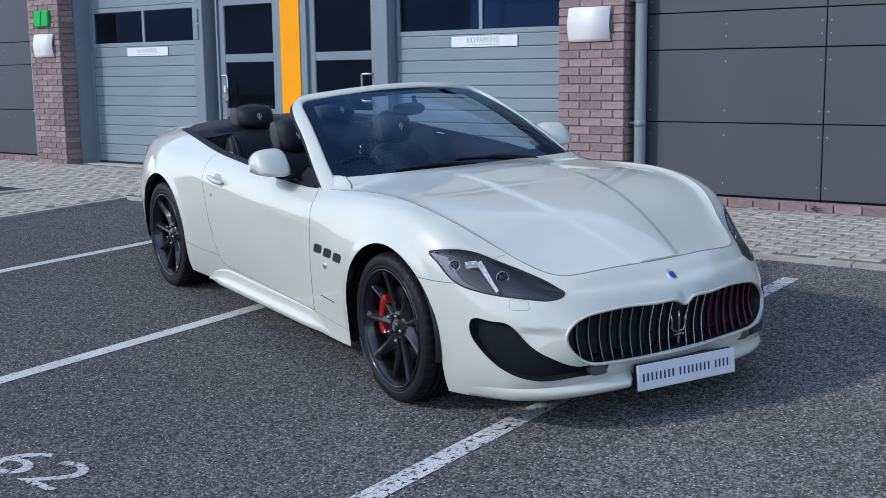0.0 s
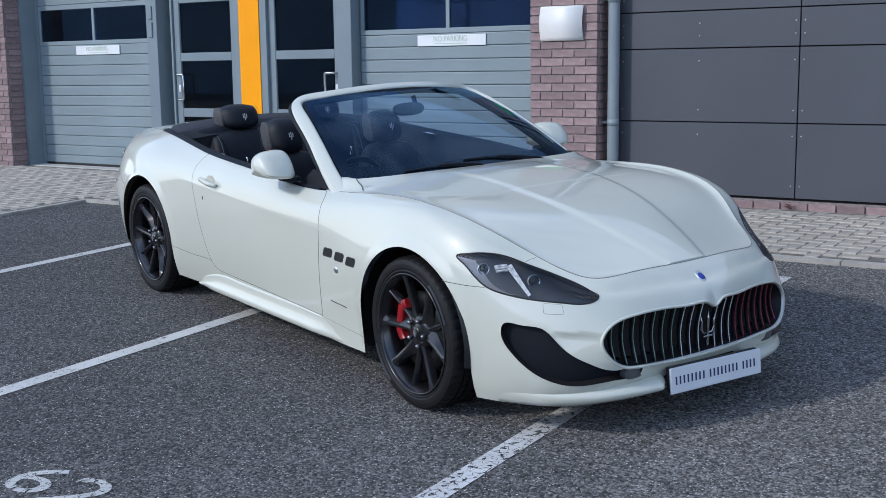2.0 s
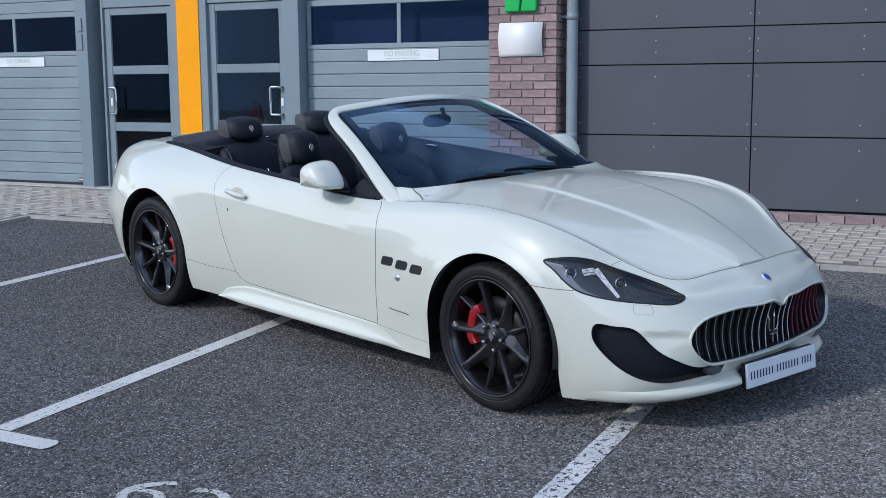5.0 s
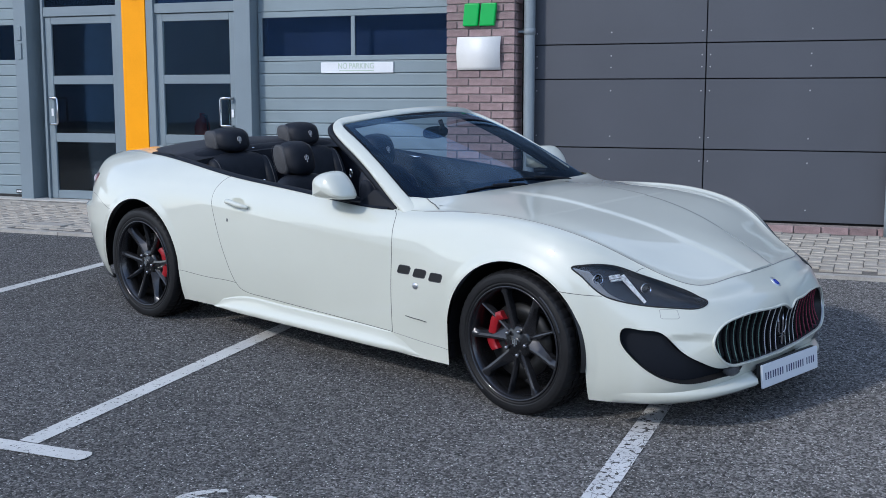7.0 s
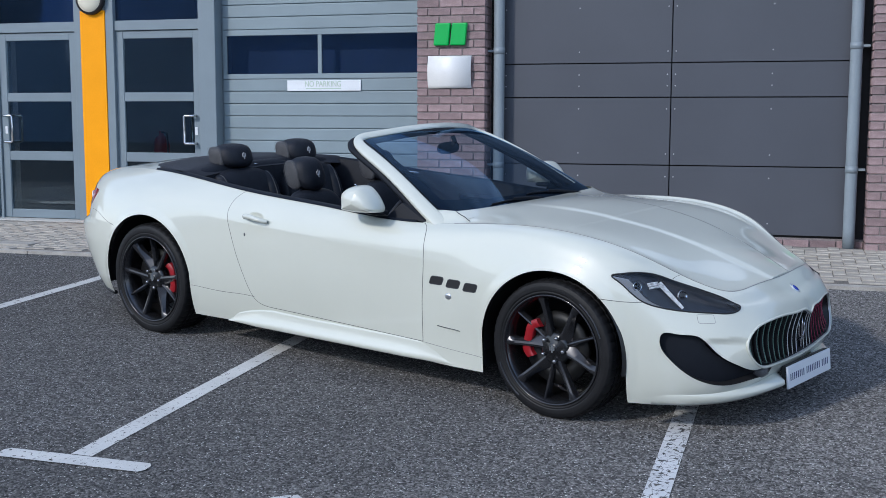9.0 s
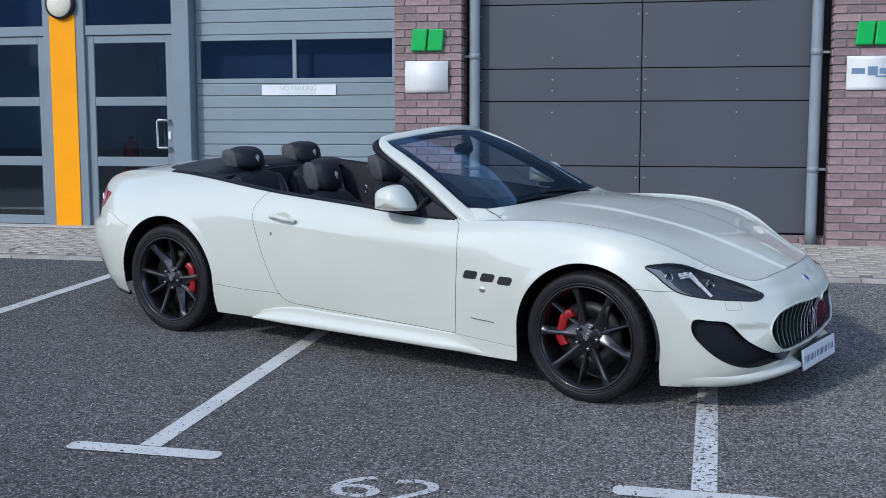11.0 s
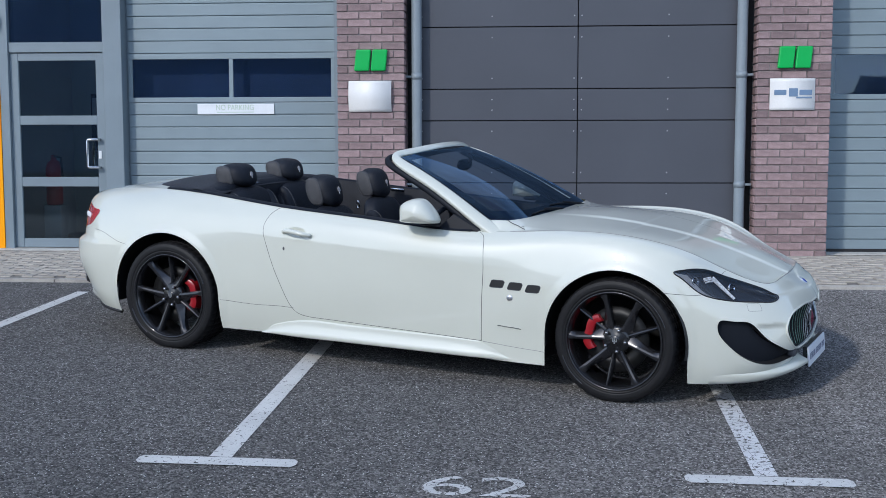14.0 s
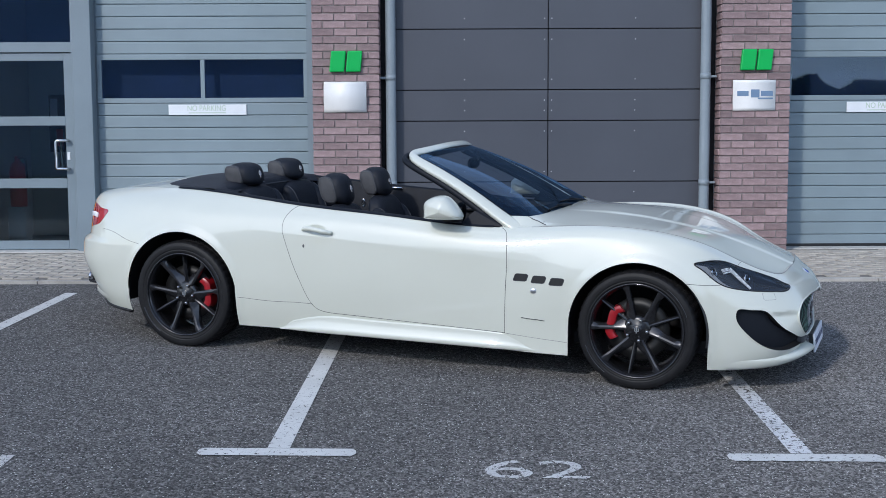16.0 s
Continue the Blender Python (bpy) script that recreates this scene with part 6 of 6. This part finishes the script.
s_, v_ = on_skin([(0, .607)], "yz", 1.0)[0]
q, nn = skin(0.0, v_)[0], skin_normal(np.array([0.0]), np.array([v_]))[0]
turn = math.degrees(math.asin(nn[2]))
vv, ff = blob(0, 0, 0, .006, .021, .033, 2.2, 24, 12)
em = obj("nose_emblem", vv, ff, SILVER, car, "oval blue and silver emblem", True)
em.matrix_local = Matrix.Translation(q) @ pose(0, 0, 0, 0, -turn, 0)
vv, ff = blob(.003, 0, -.002, .005, .016, .020, 2.2, 20, 10)
obj("emblem_field", vv, ff, BADGE_BLUE, em, smooth=True)
shaft = obj("grille_mark", *tube([(2.375, 0, .318), (2.375, 0, .335), (2.378, 0, .375), (2.378, 0, .430), (2.376, 0, .476)], [.008, .007, .0045, .0072, .0015], 8), DARK_CHROME, car, "plain three-pronged silver mark", True)
for k in (-1, 1):
    obj("prong", *tube([(2.376, 0, .372), (2.376, k * .026, .374), (2.376, k * .038, .392), (2.376, k * .036, .420), (2.376, k * .046, .456)], [.0042, .0046, .0056, .0046, .0015], 8), DARK_CHROME, shaft, smooth=True)
part("cross_piece", slab(2.368, 2.384, -.030, .030, .355, .363, bevel=.002), DARK_CHROME, shaft)


# ---------- painted bay numbers ----------
def ground_pose(x, y):
    e = .2
    ax = (gz(x + e, y) - gz(x - e, y)) / (2 * e)
    ay = (gz(x, y + e) - gz(x, y - e)) / (2 * e)
    u = Vector((1, 0, ax)).normalized()
    n = Vector((-ax, -ay, 1)).normalized()
    w = n.cross(u)
    return Matrix(((u.x, w.x, n.x, x), (u.y, w.y, n.y, y), (u.z, w.z, n.z, gz(x, y) + .004), (0, 0, 0, 1)))


for words, x in (("62", -4.22), ("61", -6.76)):
    ob = text_mesh(words, .34, 0.0, NUMBER, "bay_number", ground_pose(x, 2.385), None, .46)
    tagged(ob, "white painted parking bay number on asphalt", "road marking", "bay numbers")


# ---------- behind the camera: trees, and an added wall, seen in panes and paint ---
LEAF = mat("far foliage", (0.050, 0.075, 0.030), 0.9, var=0.4, scale=0.8, fine=9, island=0.3)
REFLECTED_WALL = mat("blue-grey for pane reflections", (0.31, 0.39, 0.52), 0.6, var=0.1, scale=0.4, fine=8)
rng = random.Random(7)
belt = bmesh.new()
for i in range(420):
    x = rng.uniform(6, 60)
    r = rng.uniform(0.7, 1.9)
    z = rng.uniform(0.5, 2.6 + 0.6 * math.sin(x * 0.21) + 0.9 * math.sin(x * 0.53 + 1))
    made = bmesh.ops.create_icosphere(belt, subdivisions=2, radius=r, matrix=Matrix.Translation((x, -30 + rng.uniform(-3, 3), z - 1.0)))
    for v in made["verts"]:
        v.co += Vector((rng.uniform(-1, 1), rng.uniform(-1, 1), rng.uniform(-1, 1))) * r * 0.22
tagged(part("tree_belt", belt, LEAF), "dark green belt of far trees across the yard", "trees", kind="stuff")
# unseen wall added to shape reflections; its blue tints the panes navy
tagged(box_part("added_wall_south", (-120, 6, -42, -41.5, -2, 10.5), REFLECTED_WALL), "added unseen blue-grey wall across the yard that panes reflect", kind="structure")

# ---------- pavers, one by one ----------
def paver_mesh(name, w, d):
    me = bpy.data.meshes.new(name)
    g, c, h = .0022, .004, .009
    a, b = w / 2 - g, d / 2 - g
    lo = [(-a, -b, -h), (a, -b, -h), (a, b, -h), (-a, b, -h)]
    mid = [(x, y, h * .4) for x, y, _ in lo]
    top = [(-a + c, -b + c, h), (a - c, -b + c, h), (a - c, b - c, h), (-a + c, b - c, h)]
    faces = [(8, 9, 10, 11)]
    for k in range(4):
        q = (k + 1) % 4
        faces += [(k, q, 4 + q, 4 + k), (4 + k, 4 + q, 8 + q, 8 + k)]
    me.from_pydata(lo + mid + top, [], faces)
    me.materials.append(PAVER)
    return me


FLAT, LONG = paver_mesh("paver", .2, .1), paver_mesh("paver", .1, .2)


def paved(x, y):
    if y > 9.24 or x > 3.5 or x < -15.5 or y < 1.0:
        return False
    if x < -10.03:
        return True
    return y > kerb_y(x) + .095


rest_v, rest_f, single = [], [], 0
rng = random.Random(3)
spots = []
for n in range(-60, 60):
    for m in range(-110, 110):
        ox, oy = (m + 4 * n) * .1, m * .1
        for wide, dx, dy in ((True, .1, .05), (False, -.05, .1)):
            x, y = -6.0 + ox + dx, 5.0 + oy + dy
            if paved(x - .1, y) and paved(x + .1, y) and paved(x, y - .1) and paved(x, y + .09):
                spots.append((wide, x, y))
for wide, x, y in spots:
    me = FLAT if wide else LONG
    z = gz(x, y) + .012 + rng.uniform(-.002, .003)
    if -3.55 < x < -0.75 and y > 7.2 and single < 300:
        ob = new("paver", me)
        ob.parent = apron
        ob.location = (x, y, z)
        ob.rotation_euler = (rng.uniform(-.01, .01), rng.uniform(-.01, .01), rng.uniform(-.012, .012))
        single += 1
    else:
        base = len(rest_v)
        rest_v += [(v.co.x + x, v.co.y + y, v.co.z + z) for v in me.vertices]
        rest_f += [tuple(base + k for k in p.vertices) for p in me.polygons]
ob = obj("paver_rest", rest_v, rest_f, PAVER_REST, apron)
ob["kind"] = "stuff"


# ---------- behind the glass doors ----------
LOBBY = mat("pale lobby paint", (0.55, 0.57, 0.54), 0.7, var=0.06, scale=1.5)
tagged(box_part("partition", (-11.3, -8.3, 11.6, 11.7, 0.0, 3.2), LOBBY), "grey partition inside the lobby", kind="structure")
tagged(box_part("lobby_wall", (-9.80, -9.70, 9.62, 11.6, 0.0, 3.2), INSIDE), "grey lobby wall between the two entrances", kind="structure")
# added sheet: the left entrance's dimness put into a dark blue colour
tagged(box_part("dim_sheet_left", (-11.25, -9.82, 10.1, 10.14, 0.0, 3.2), DIM_INSIDE), "added dark blue sheet standing for the dim room behind the entrance", kind="structure")
v, f = lathe([(0, 0), (.085, 0), (.09, .02), (.09, .40), (.07, .47), (.03, .50), (.03, .55), (0, .55)], 24, "z")
ext = obj("fire_extinguisher", [(x - 9.28, y + 10.0, z + .46) for x, y, z in v], f, RED, None, smooth=True)
tagged(ext, "red fire extinguisher on a stand inside the door", "fire extinguisher")
obj("hose", *tube([(-9.28, 9.99, 1.0), (-9.17, 9.93, .98), (-9.15, 9.92, .75)], .012, 8), BLACK, ext, smooth=True)
tagged(box_part("stand", (-9.38, -9.18, 9.92, 10.1, 0.02, 0.46), INSIDE, bevel=.01), "grey stand under the extinguisher", "stand")
nb = tagged(box_part("notice_board", (-9.45, -9.25, 11.56, 11.6, 1.05, 1.75), BLACK, bevel=.005), "small dark notice board with papers", "notice board")
part("paper", slab(-9.43, -9.34, 11.553, 11.559, 1.45, 1.70), WHITE, nb)
part("paper", slab(-9.36, -9.28, 11.553, 11.559, 1.12, 1.33), RED, nb)

# small things by the doors
door_72 = bpy.data.objects["shutter_door"]
label = part("warning_label", slab(-11.530, -11.392, 9.480, 9.4935, .070, .112, bevel=.001), BLACK, door_72, "small black label with white print and an orange edge")
for i in range(6):
    part("label_print", slab(-11.522 + .016 * i, -11.511 + .016 * i, 9.4785, 9.4798, .081, .101), WHITE, label)
part("label_edge", slab(-11.424, -11.396, 9.4785, 9.4798, .074, .108), ORANGE, label)
z = gz(-9.46, 7.6)
cover = tagged(box_part("drain_cover", (-9.68, -9.25, 7.50, 7.70, z - .03, z + .031), KERB, bevel=.004), "pale concrete drain cover set among pavers", "drain cover")
z = gz(-12.1, 6.85)
hatch = empty("manhole_cover", None, "dark iron manhole cover in a pale concrete surround", "manhole cover")
for dims in ((-12.62, -11.45, 6.58, 6.68), (-12.62, -11.45, 7.12, 7.22), (-12.62, -12.50, 6.68, 7.12), (-11.57, -11.45, 6.68, 7.12)):
    part("surround", slab(*dims, z - .03, z + .040, bevel=.003), KERB, hatch)
part("lid", slab(-12.495, -11.575, 6.685, 7.115, z - .03, z + .036, bevel=.003), BLACK, hatch, "dark iron lid")
rng = random.Random(11)
leaves = empty("dry_leaves", None, "small clump of dry red-brown leaves by the plinth", "leaves")
LEAF_DRY = mat("dry leaf", (0.16, 0.060, 0.040), 0.8, var=0.3, scale=40, rnd=0.3)
for i in range(14):
    a, r = rng.uniform(0, 6.28), rng.uniform(.012, .026)
    c = Vector((-3.56 + rng.gauss(0, .022), 9.20 + rng.gauss(0, .012), .030 + abs(rng.gauss(0, .022))))
    u, w = Vector((math.cos(a), math.sin(a), rng.uniform(-.6, .9))).normalized() * r, Vector((-math.sin(a), math.cos(a), rng.uniform(-.5, .5))).normalized() * r * .6
    lift = u.cross(w).normalized() * r * .25
    obj("leaf", [c - u, c - w * .8 + lift, c + u, c + w * .8 + lift, c + lift * .2], [(0, 1, 4), (1, 2, 4), (2, 3, 4), (3, 0, 4)], LEAF_DRY, leaves)
